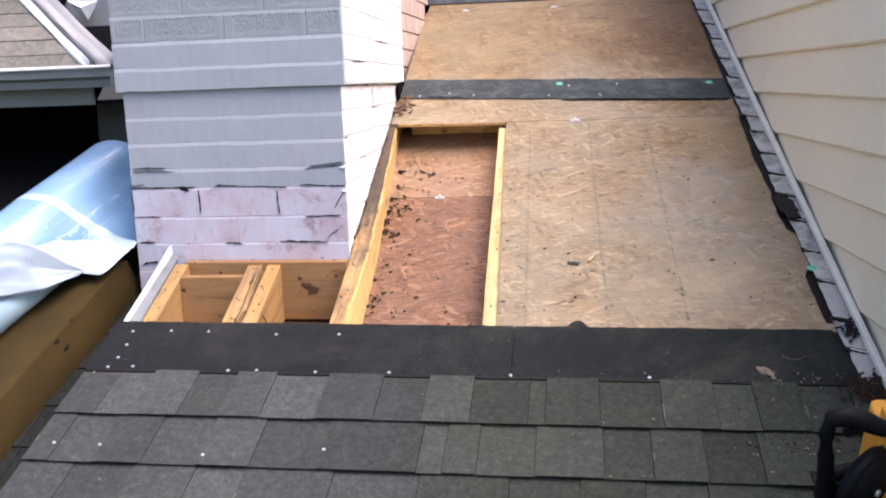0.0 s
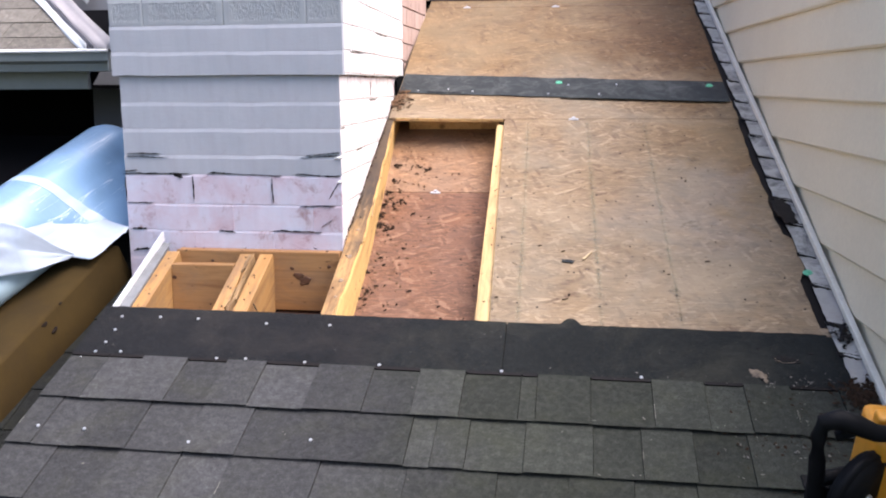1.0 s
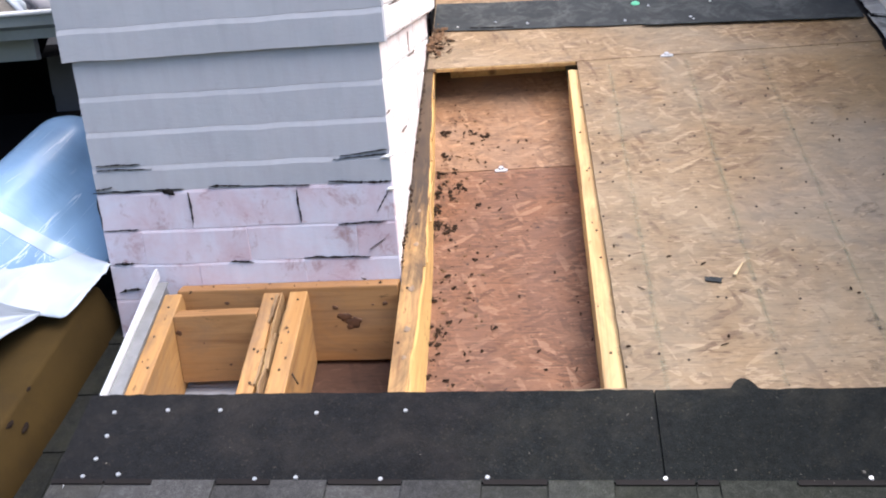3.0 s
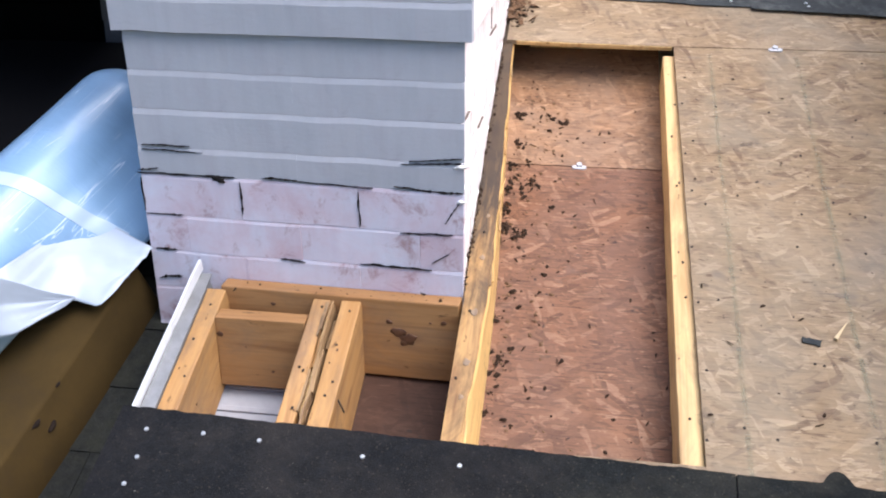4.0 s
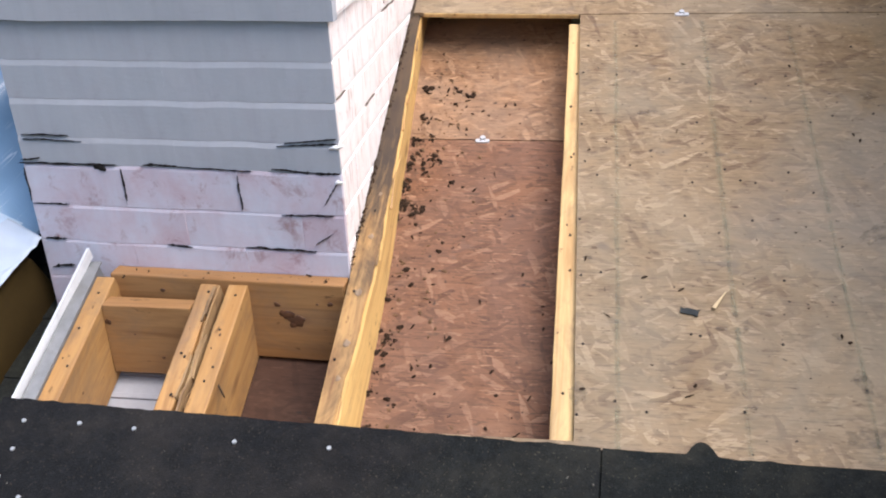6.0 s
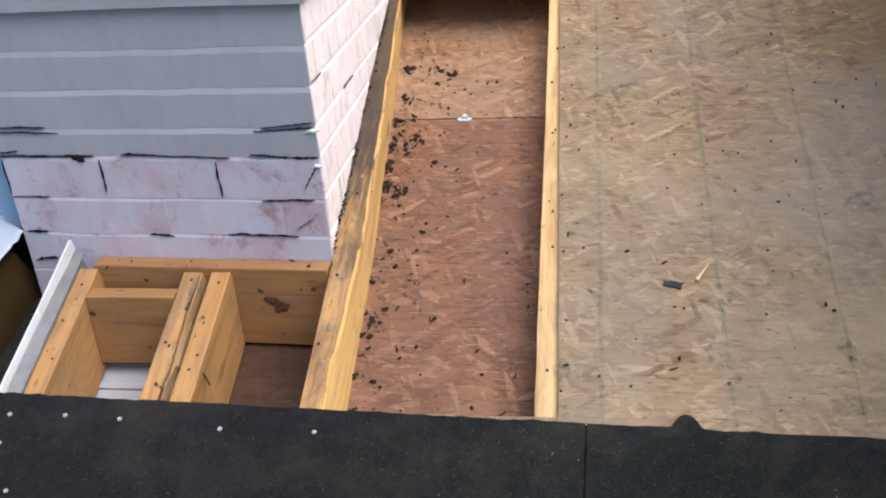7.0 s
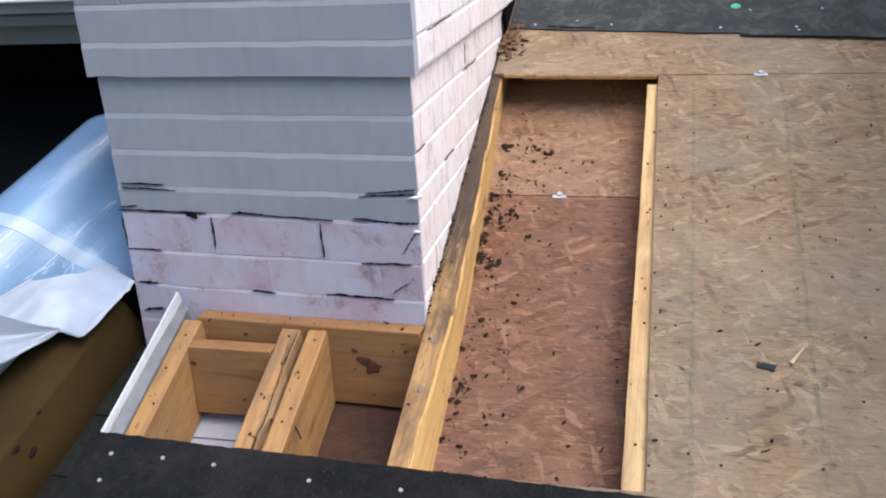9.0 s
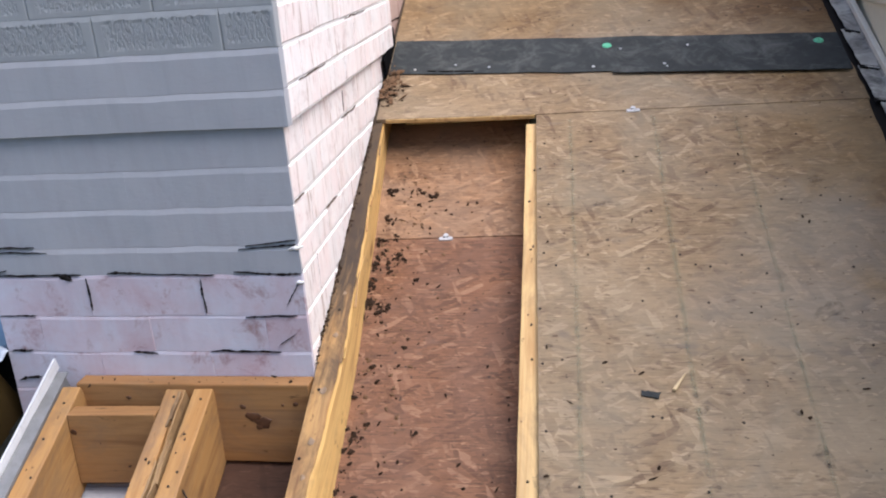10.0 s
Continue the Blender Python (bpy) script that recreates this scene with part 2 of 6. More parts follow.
def make_shingle(name, base, spread, moss=0.0, specks=0.0, dust=0.0, dust_tone=(1.0, 1.0, 1.0), gloss=0.12, rough=0.95, chalky=0.0):
    m, t, b = nodes_of(name, rough)
    b.inputs["Specular IOR Level"].default_value = gloss
    oi = t.nodes.new("ShaderNodeObjectInfo")
    gran = noise_tex(t, coords(t), 520.0, 2.0, 0.6)
    col = ramp(t, gran.outputs[0], ((0.34, tuple(c * 0.68 for c in base)), (0.5, base), (0.66, tuple(c * 1.45 for c in base))))
    tone = ramp(t, oi.outputs["Random"], ((0.0, g3(1.0 - spread)), (1.0, g3(1.0))))
    col = mix(t, 1.0, col, tone, "MULTIPLY")
    blot = noise_tex(t, coords(t, shift=False), 4.5, 5.0, 0.65, 0.3)
    col = mix(t, ramp(t, blot.outputs[0], ((0.42, g3(0.0)), (0.72, g3(0.5)))), col, tuple(c * 0.62 for c in base))
    worn = noise_tex(t, coords(t), 64.0, 4.0, 0.75, 0.2)
    col = mix(t, 0.9, col, ramp(t, worn.outputs[0], ((0.34, g3(0.72)), (0.5, g3(0.95)), (0.68, g3(1.35)))), "MULTIPLY")
    scuff = noise_tex(t, coords(t, (26, 20, 20)), 1.0, 5.0, 0.75)
    col = mix(t, ramp(t, scuff.outputs[0], ((0.66, g3(0.0)), (0.80, g3(0.45)))), col, tuple(min(c * 2.6, 0.4) for c in base))
    if specks:
        sp = noise_tex(t, coords(t), 240.0, 2.0, 0.6)
        col = mix(t, ramp(t, sp.outputs[0], ((0.64, g3(0.0)), (0.70, g3(specks)))), col, (0.16, 0.13, 0.10))
    if chalky:
        ck = noise_tex(t, coords(t, shift=False, loc=(5, 2, 7)), 4.2, 7.0, 0.72, 0.4)
        col = mix(t, ramp(t, ck.outputs[0], ((0.46, g3(0.0)), (0.70, g3(chalky)))), col, (0.040, 0.035, 0.031))
    if moss:
        ms = noise_tex(t, coords(t, shift=False, loc=(2, 9, 0)), 9.0, 6.0, 0.75)
        col = mix(t, ramp(t, ms.outputs[0], ((0.48, g3(0.0)), (0.66, g3(moss)))), col, (0.066, 0.066, 0.036))
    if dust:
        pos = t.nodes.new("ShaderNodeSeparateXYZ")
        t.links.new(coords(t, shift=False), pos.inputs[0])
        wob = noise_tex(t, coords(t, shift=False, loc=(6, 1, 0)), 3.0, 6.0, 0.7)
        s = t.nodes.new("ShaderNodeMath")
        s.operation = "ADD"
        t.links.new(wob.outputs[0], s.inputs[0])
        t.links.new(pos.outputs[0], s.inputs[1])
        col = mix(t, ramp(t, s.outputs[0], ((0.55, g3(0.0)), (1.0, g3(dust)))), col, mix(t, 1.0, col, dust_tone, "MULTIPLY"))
    t.links.new(col, b.inputs["Base Color"])
    bump(t, b, gran.outputs[0], 0.7, 0.0016)
    return m


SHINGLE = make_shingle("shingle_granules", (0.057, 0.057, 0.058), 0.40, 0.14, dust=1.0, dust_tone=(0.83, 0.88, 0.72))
SHINGLE_HEAD = make_shingle("shingle_headlap", (0.0080, 0.0084, 0.0098), 0.10, specks=0.20, gloss=0.07, rough=0.9, dust=1.0, dust_tone=(1.6, 1.72, 1.45), chalky=0.38)
SHINGLE_HEAD.node_tree.nodes["Principled BSDF"].inputs["Sheen Weight"].default_value = 0.07
SHINGLE_LOW = make_shingle("shingle_dark_old", (0.018, 0.019, 0.018), 0.3, 0.15)
SHINGLE_TAN = make_shingle("shingle_tan", (0.19, 0.172, 0.150), 0.25)


def make_plain(name, base, rough=0.7, var=0.25, scale=14.0, metal=0.0, dirt=None, dirt_amt=0.0, bumpy=0.15):
    m, t, b = nodes_of(name, rough, metal)
    n1 = noise_tex(t, coords(t), scale, 6.0, 0.65, 0.2)
    n2 = noise_tex(t, coords(t, (90, 90, 90)), 1.0, 3.0, 0.6)
    col = ramp(t, n1.outputs[0], ((0.3, tuple(c * (1 - var) for c in base)), (0.7, base)))
    col = mix(t, 0.25, col, ramp(t, n2.outputs[0], ((0.3, g3(0.7)), (0.7, g3(1.0)))), "MULTIPLY")
    if dirt:
        n3 = noise_tex(t, coords(t, loc=(3, 7, 2)), scale * 0.6, 8.0, 0.75, 0.6)
        col = mix(t, ramp(t, n3.outputs[0], ((0.48, g3(0.0)), (0.70, g3(dirt_amt)))), col, dirt)
    t.links.new(col, b.inputs["Base Color"])
    if bumpy:
        bump(t, b, n2.outputs[0], bumpy, 0.0015)
    return m


FELT = make_plain("black_felt", (0.042, 0.047, 0.049), 0.75, 0.35, 22, dirt=(0.13, 0.135, 0.13), dirt_amt=0.6)
TAR = make_plain("black_tar", (0.012, 0.0095, 0.009), 0.6, 0.3, 40)
FLASH = make_plain("weathered_flashing", (0.50, 0.49, 0.46), 0.6, 0.4, 20, 0.1, dirt=(0.03, 0.03, 0.03), dirt_amt=1.0)
FLASH_CLEAN = make_plain("bare_flashing", (0.44, 0.43, 0.41), 0.5, 0.2, 20, 0.3, dirt=(0.22, 0.2, 0.18), dirt_amt=0.4)
WHITE_METAL = make_plain("white_painted_metal", (0.80, 0.81, 0.83), 0.45, 0.08, 18, dirt=(0.42, 0.43, 0.44), dirt_amt=0.35, bumpy=0.05)
CREAM_METAL = make_plain("cream_painted_metal", (0.70, 0.67, 0.59), 0.5, 0.12, 18, dirt=(0.4, 0.38, 0.33), dirt_amt=0.35, bumpy=0.05)
GREY_METAL = make_plain("drip_edge_metal", (0.27, 0.275, 0.285), 0.5, 0.3, 24, 0.2, dirt=(0.13, 0.12, 0.11), dirt_amt=0.5)
SOFFIT = make_plain("white_vinyl", (0.37, 0.375, 0.41), 0.5, 0.06, 10, bumpy=0.05)
SIDING = make_plain("beige_vinyl_siding", (0.70, 0.64, 0.49), 0.55, 0.06, 3.0, dirt=(0.56, 0.505, 0.385), dirt_amt=0.3, bumpy=0.06)
# darker than SIDING_MID: on the return wall this holds the eave's shade
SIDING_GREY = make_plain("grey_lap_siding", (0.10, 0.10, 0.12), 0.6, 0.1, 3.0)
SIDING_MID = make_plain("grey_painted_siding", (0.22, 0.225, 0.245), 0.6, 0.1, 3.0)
GUTTER = make_plain("gutter_paint", (0.26, 0.275, 0.275), 0.45, 0.12, 9, dirt=(0.2, 0.21, 0.205), dirt_amt=0.35, bumpy=0.04)
# near-black, with the shade under the eave put into the colour; also backs roofs
DARK = make_plain("void_shade_black", (0.004, 0.004, 0.005), 0.9, 0.2, 8)
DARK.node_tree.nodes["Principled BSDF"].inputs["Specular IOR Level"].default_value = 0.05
PALE = make_plain("pale_membrane", (0.40, 0.37, 0.38), 0.6, 0.12, 7, dirt=(0.30, 0.27, 0.27), dirt_amt=0.4)
CARTON = make_plain("brown_cardboard", (0.054, 0.033, 0.009), 0.92, 0.35, 5.0, dirt=(0.026, 0.017, 0.009), dirt_amt=0.65, bumpy=0.1)
CARTON_TORN = make_plain("torn_cardboard", (0.016, 0.010, 0.007), 0.9, 0.4, 60)
STEEL = make_plain("galvanised_steel", (0.58, 0.59, 0.60), 0.35, 0.1, 60, 0.6, bumpy=0.0)
ZINC = make_plain("dull_zinc", (0.56, 0.57, 0.60), 0.45, 0.3, 60, 0.2, bumpy=0.0)
GREEN = make_plain("green_plastic", (0.12, 0.50, 0.30), 0.4, 0.1, 60, bumpy=0.0)
RUST = make_plain("dark_nail", (0.035, 0.028, 0.024), 0.7, 0.3, 60, bumpy=0.0)
DEBRIS = make_plain("leaf_litter", (0.040, 0.023, 0.014), 0.95, 0.6, 90)
CHALK = make_plain("green_chalk", (0.20, 0.28, 0.18), 0.95, 0.4, 60)
ct = CHALK.node_tree
ct.links.new(ramp(ct, noise_tex(ct, coords(ct, (170, 28, 1)), 1.0, 5.0, 0.75).outputs[0], ((0.36, g3(0.0)), (0.74, g3(0.42)))), ct.nodes["Principled BSDF"].inputs["Alpha"])
GROUND = make_plain("rough_grass", (0.07, 0.10, 0.035), 0.95, 0.5, 1.2, dirt=(0.16, 0.12, 0.07), dirt_amt=0.5)
YELLOW = make_plain("yellow_tool_plastic", (0.80, 0.33, 0.025), 0.42, 0.08, 20, dirt=(0.3, 0.2, 0.06), dirt_amt=0.25, bumpy=0.05)
BLACK_PLASTIC = make_plain("black_tool_plastic", (0.006, 0.006, 0.0075), 0.6, 0.3, 50, bumpy=0.08)
for mt in (BLACK_PLASTIC, CARTON, CARTON_TORN, DEBRIS, RUST, TAR, FELT):
    mt.node_tree.nodes["Principled BSDF"].inputs["Specular IOR Level"].default_value = 0.15
CHIPWOOD = make_plain("fresh_wood_chip", (0.62, 0.47, 0.27), 0.7, 0.2, 60)


def make_brick(name, base, wash, wash_lo, wash_hi, amt, rug=0.0, red=0.0, rain=0.0):
    m, t, b = nodes_of(name, 0.72)
    n1 = noise_tex(t, coords(t), 7.0, 6.0, 0.68, 0.4)
    n2 = noise_tex(t, coords(t, (55, 55, 140)), 1.0, 4.0, 0.65)
    n3 = noise_tex(t, coords(t, (16, 16, 16), loc=(3, 1, 8)), 1.0, 7.0, 0.75, 0.5)
    col = ramp(t, n1.outputs[0], ((0.3, tuple(c * 0.86 for c in base)), (0.7, base)))
    col = mix(t, ramp(t, n1.outputs[0], ((wash_lo, g3(0.0)), (wash_hi, g3(amt)))), col, wash)
    if red:
        col = mix(t, ramp(t, n3.outputs[0], ((0.55, g3(0.0)), (0.74, g3(red)))), col, (0.24, 0.10, 0.085))
    b.inputs["Specular IOR Level"].default_value = 0.25
    drip = noise_tex(t, coords(t, (30, 30, 2.5), shift=False, loc=(3, 1, 2)), 1.0, 5.0, 0.65, 0.3)
    col = mix(t, 0.28, col, ramp(t, drip.outputs[0], ((0.32, (0.78, 0.75, 0.76)), (0.5, g3(0.98)), (0.68, g3(1.10)))), "MULTIPLY")
    haze = noise_tex(t, coords(t, shift=False, loc=(8, 3, 1)), 6.0, 6.0, 0.7, 0.5)
    col = mix(t, ramp(t, haze.outputs[0], ((0.48, g3(0.0)), (0.70, g3(0.45)))), col, tuple(c * k for c, k in zip(base, (0.86, 0.78, 0.80))))
    stain = noise_tex(t, coords(t, (6, 6, 22), shift=False), 1.0, 7.0, 0.75, 0.4)
    col = mix(t, ramp(t, stain.outputs[0], ((0.58, g3(0.0)), (0.76, g3(0.45)))), col, tuple(c * 0.55 for c in base))
    if rain:
        run = noise_tex(t, coords(t, (85, 85, 9), loc=(2, 6, 3)), 1.0, 5.0, 0.7, 0.4)
        col = mix(t, ramp(t, run.outputs[0], ((0.54, g3(0.0)), (0.70, g3(rain)))), col, (0.36, 0.25, 0.20))
    t.links.new(col, b.inputs["Base Color"])
    under = bump(t, b, n2.outputs[0], 0.22, 0.002)
    if rug:
        gen = t.nodes.new("ShaderNodeTexCoord")
        pos = t.nodes.new("ShaderNodeSeparateXYZ")
        t.links.new(gen.outputs["Generated"], pos.inputs[0])
        inner = None
        for k, lo, hi in ((0, 0.07, 0.13), (2, 0.12, 0.22)):
            r = ramp(t, pos.outputs[k], ((lo, g3(0.0)), (hi, g3(1.0)), (1 - hi, g3(1.0)), (1 - lo, g3(0.0))))
            inner = mix(t, 1.0, inner, r, "MULTIPLY") if inner else r
        dots = noise_tex(t, coords(t, (250, 250, 85)), 1.0, 2.5, 0.55)
        pits = ramp(t, dots.outputs[0], ((0.44, g3(0.0)), (0.54, g3(1.0))))
        h = mix(t, inner, (1.0, 1.0, 1.0), pits)
        bump(t, b, h, rug, 0.006, under)
    return m


BRICK_GREY = make_brick("grey_painted_brick", (0.42, 0.435, 0.48), (0.37, 0.367, 0.397), 0.42, 0.7, 0.6)
BRICK_RUG = make_brick("grey_painted_rug_brick", (0.36, 0.38, 0.405), (0.305, 0.315, 0.322), 0.45, 0.7, 0.5, rug=0.45)
BRICK_PINK = make_brick("pinkish_limewashed_brick", (0.60, 0.595, 0.69), (0.48, 0.36, 0.41), 0.38, 0.66, 0.85, red=0.9)
# pale paint with pinkish wear, brightened beyond the front to hold the sunlight
BRICK_WHITE_SUNLIT = make_brick("white_painted_sunlit_brick", (0.90, 0.86, 0.85), (0.76, 0.62, 0.60), 0.42, 0.70, 0.8, red=0.5, rain=0.9)
BRICK_RED = make_brick("bare_red_brick", (0.50, 0.35, 0.30), (0.55, 0.45, 0.40), 0.4, 0.8, 0.7)
JOINT_DIRT = make_plain("joint_dirt", (0.17, 0.125, 0.10), 0.9, 0.5, 60)
MORTAR_WHITE = make_plain("white_painted_mortar", (0.86, 0.85, 0.84), 0.85, 0.12, 30, bumpy=0.4)
MORTAR = make_plain("painted_mortar", (0.47, 0.46, 0.47), 0.85, 0.2, 30, bumpy=0.3)


def make_film(name, base, rough, alpha, coat=0.35, wrinkle=0.4, creased=False):
    m, t, b = nodes_of(name, rough)
    n = noise_tex(t, coords(t, (5, 30, 5)), 1.0, 5.0, 0.6, 1.2)
    n2 = noise_tex(t, coords(t), 5.0, 4.0, 0.5, 0.6)
    col = ramp(t, n2.outputs[0], ((0.35, tuple(c * 0.75 for c in base)), (0.65, base)))
    if creased:
        # near-white lines paint the glints of creases into the colour
        cr = noise_tex(t, coords(t, (30, 1.3, 20), (0.3, 0.2, radians(38))), 1.0, 2.5, 0.55, 0.08)
        gate = noise_tex(t, coords(t, loc=(4, 2, 9)), 4.5, 2.0)
        line = ramp(t, cr.outputs[0], ((0.493, g3(0.0)), (0.498, g3(1.0)), (0.503, g3(0.0))))
        keep = ramp(t, gate.outputs[0], ((0.50, g3(0.0)), (0.57, g3(0.8))))
        col = mix(t, mix(t, 1.0, line, keep, "MULTIPLY"), col, (0.85, 0.9, 0.95))
    t.links.new(col, b.inputs["Base Color"])
    b.inputs["Coat Weight"].default_value, b.inputs["Coat Roughness"].default_value = coat, 0.30
    b.inputs["Alpha"].default_value = alpha
    bump(t, b, n.outputs[0], wrinkle, 0.006)
    return m


FILM = make_film("blue_plastic_film", (0.22, 0.37, 0.56), 0.38, 1.0, 0.8, 0.25, True)
FILM_TUBE = make_film("pale_tube", (0.38, 0.50, 0.56), 0.45, 1.0, 0.1, 0.05)
FILM_TAPE = make_film("clear_tape", (0.44, 0.56, 0.70), 0.38, 1.0, 0.5, 0.05)
FILM_WHITE = make_film("white_release_film", (0.45, 0.51, 0.60), 0.45, 1.0, 0.2, 0.06)


# ---- building helpers ----
def box(bm, x0, x1, y0, y1, z0, z1, bevel=0.0, m=None):
    start = set(bm.verts)
    r = bmesh.ops.create_cube(bm, size=1.0, matrix=Matrix.LocRotScale(((x0 + x1) / 2, (y0 + y1) / 2, (z0 + z1) / 2), None, (x1 - x0, y1 - y0, z1 - z0)))
    if bevel:
        edges = {e for v in r["verts"] for e in v.link_edges}
        bmesh.ops.bevel(bm, geom=list(edges), offset=bevel, segments=2, profile=0.6, affect="EDGES")
    if m:
        bmesh.ops.transform(bm, matrix=m, verts=[v for v in bm.verts if v not in start])
    return bm


def boxed(x0, x1, y0, y1, z0, z1, bevel=0.0, m=None):
    return box(bmesh.new(), x0, x1, y0, y1, z0, z1, bevel, m)


def mesh_of(name, bm, material, smooth=False):
    me = bpy.data.meshes.new(name)
    bm.normal_update()
    bm.to_mesh(me)
    bm.free()
    me.materials.append(material)
    if smooth:
        for p in me.polygons:
            p.use_smooth = True
    return me


def part(name, bm, material, parent=None, label="", m=None, smooth=False):
    ob = new(name, mesh_of(name, bm, material, smooth))
    ob.parent = parent
    if m:
        ob.matrix_basis = m
    return tagged(ob, label)


def thing(name, m, label, category, group="", kind=""):
    return tagged(new(name), label, category, group, kind) if m is None else placed(tagged(new(name), label, category, group, kind), m)


def placed(ob, m):
    ob.matrix_basis = m
    return ob


def share(name, me, parent, m):
    ob = new(name, me)
    ob.parent = parent
    ob.matrix_basis = m
    return ob


def tube(bm, points, radius, sides=10, closed=True):
    """A round bar along points."""
    pts = [Vector(p) for p in points]
    rings = []
    for i, p in enumerate(pts):
        d = (pts[min(i + 1, len(pts) - 1)] - pts[max(i - 1, 0)]).normalized()
        q = d.to_track_quat("Z", "Y")
        r = radius[i] if isinstance(radius, (list, tuple)) else radius
        rings.append([bm.verts.new(p + q @ Vector((r * math.cos(2 * math.pi * k / sides), r * math.sin(2 * math.pi * k / sides), 0))) for k in range(sides)])
    for a, b in zip(rings, rings[1:]):
        for k in range(sides):
            bm.faces.new((a[k], a[(k + 1) % sides], b[(k + 1) % sides], b[k]))
    if closed:
        bm.faces.new(rings[0][::-1])
        bm.faces.new(rings[-1])
    return bm


def roof_m(u, v, w=0.0, turn=0.0):
    return ROOF @ pose(u, v, w, 0, 0, turn)
# ---- ground and the house under the roof ----
bm = bmesh.new()
bmesh.ops.create_grid(bm, x_segments=40, y_segments=40, size=400)
for v in bm.verts:
    v.co.z = -3.6 + 0.12 * noise.noise(v.co * 0.05)
tagged(part("ground", bm, GROUND), "rough grass and soil around the house", "ground", kind="structure")


def raked(x0, x1, y0, y1, zb, top):
    """A wall whose head follows the roof's pitch."""
    bm = boxed(x0, x1, y0, y1, zb, 0.0)
    for q in bm.verts:
        if q.co.z > zb + 0.01:
            q.co.z = top + 0.411 * q.co.y
    return bm


for name, bm in (("wall_front", boxed(-3.38, 1.29, -2.95, -2.80, -3.75, -1.53)), ("wall_side", raked(-0.46, -0.32, -2.8, 0.9, -3.75, -0.34)), ("wall_west", raked(-3.38, -3.24, -2.8, 0.9, -3.75, -0.34)),
                 ("wall_north", boxed(-6.0, 1.26, 4.0, 4.15, -3.75, 1.45)), ("wall_neighbour", boxed(-6.0, -5.86, 1.06, 4.0, -3.75, 0.44))):
    tagged(part(name, bm, SIDING), "beige house wall below the roof", "wall", kind="structure")

# ---- beige siding wall beside the roof ----
WALL_X, LAP, Z0, HEAD = 1.275, 0.1235, 0.0165, 0.85
wall = tagged(part("wall_east", raked(WALL_X + 0.02, WALL_X + 0.16, -4.2, 4.2, -3.75, HEAD), SIDING), "beige vinyl lap siding wall rising beside the roof", "wall", kind="structure")
for name, bm in (("wall_far_east", raked(4.4, 4.55, -4.2, 4.2, -3.75, HEAD)), ("wall_south_east", boxed(WALL_X + 0.16, 4.4, -4.2, -4.05, -3.75, HEAD - 1.73)), ("wall_north_east", boxed(WALL_X + 0.16, 4.4, 4.05, 4.2, -3.75, HEAD + 1.66))):
    tagged(part(name, bm, SIDING), "beige wall of the taller house part", "wall", kind="structure")
tagged(part("east_roof", boxed(WALL_X + 0.01, 4.6, -4.6, 4.6, 0.0, 0.10), SHINGLE_LOW, None, "", pose(0, 0, HEAD, PITCH)), "dark shingle roof over the taller house part", "roof", kind="structure")
PROF = [(0.019, 0.0), (0.004, 0.0), (0.0, 0.006), (0.0135, LAP), (0.019, LAP)]


def siding_board(z):
    y0 = max(-4.2, (z + LAP - HEAD) / 0.411)
    bm = bmesh.new()
    va = [bm.verts.new((x, y0, q)) for x, q in PROF]
    vb = [bm.verts.new((x, 4.2, q)) for x, q in PROF]
    for i in range(len(PROF)):
        j = (i + 1) % len(PROF)
        bm.faces.new((va[i], va[j], vb[j], vb[i]))
    bm.faces.new(va[::-1])
    bm.faces.new(vb)
    bmesh.ops.recalc_face_normals(bm, faces=bm.faces)
    part("siding_board", bm, SIDING, wall, "", pose(WALL_X, 0, z))


for k in range(-16, 19):
    siding_board(Z0 + k * LAP)

# ---- decks ----
def osb_sheet(name, parent, u0, u1, v0, v1, w_top, material, ragged=0.0, notch=None, bulge=0.0):
    """One panel, 11 mm thick, with crisp but slightly broken edges; u0 may be a pair, at its foot and its head."""
    ua, ub = u0 if isinstance(u0, tuple) else (u0, u0)
    bm = bmesh.new()
    n = 60
    vs = [v0 + (v1 - v0) * i / n for i in range(n + 1)]
    right = []
    for v in vs:
        j = 0.0
        if ragged:
            j = ragged * (noise.noise(Vector((v * 5.0, 1.7, 0))) + 0.5 * noise.noise(Vector((v * 19.0, 4.2, 0))))
        j += bulge * (max(0.0, 1 - ((v + 0.02) / 0.12) ** 2) if v < 0.075 else 0.0)
        right.append((u1 + j, v))
    if notch:
        a, b, c = notch  # the cut-away corner: everything left of a, below the line from c to b, is gone
        left = [(a, v0), (a, b)] + [(a + (ua - a) * k / 30, b + (c - b) * k / 30 + 0.0012 * noise.noise(Vector((k * 0.9, 3, 1)))) for k in range(1, 30)] + [(ua, c), (ua, v1)]
    else:
        left = [(ua + (ub - ua) * k / 40 + (0.0011 * noise.noise(Vector((k * 0.8, 7, 1))) if ua != ub else 0.0), v0 + (v1 - v0) * k / 40) for k in range(41)]
    ring = left + right[::-1]
    top = [bm.verts.new((u, v, w_top)) for u, v in ring]
    bot = [bm.verts.new((u, v, w_top - 0.011)) for u, v in ring]
    bm.faces.new(top)
    bm.faces.new(bot[::-1])
    for i in range(len(ring)):
        j = (i + 1) % len(ring)
        bm.faces.new((top[j], top[i], bot[i], bot[j]))
    bmesh.ops.recalc_face_normals(bm, faces=bm.faces)
    return part(name, bm, material, parent)


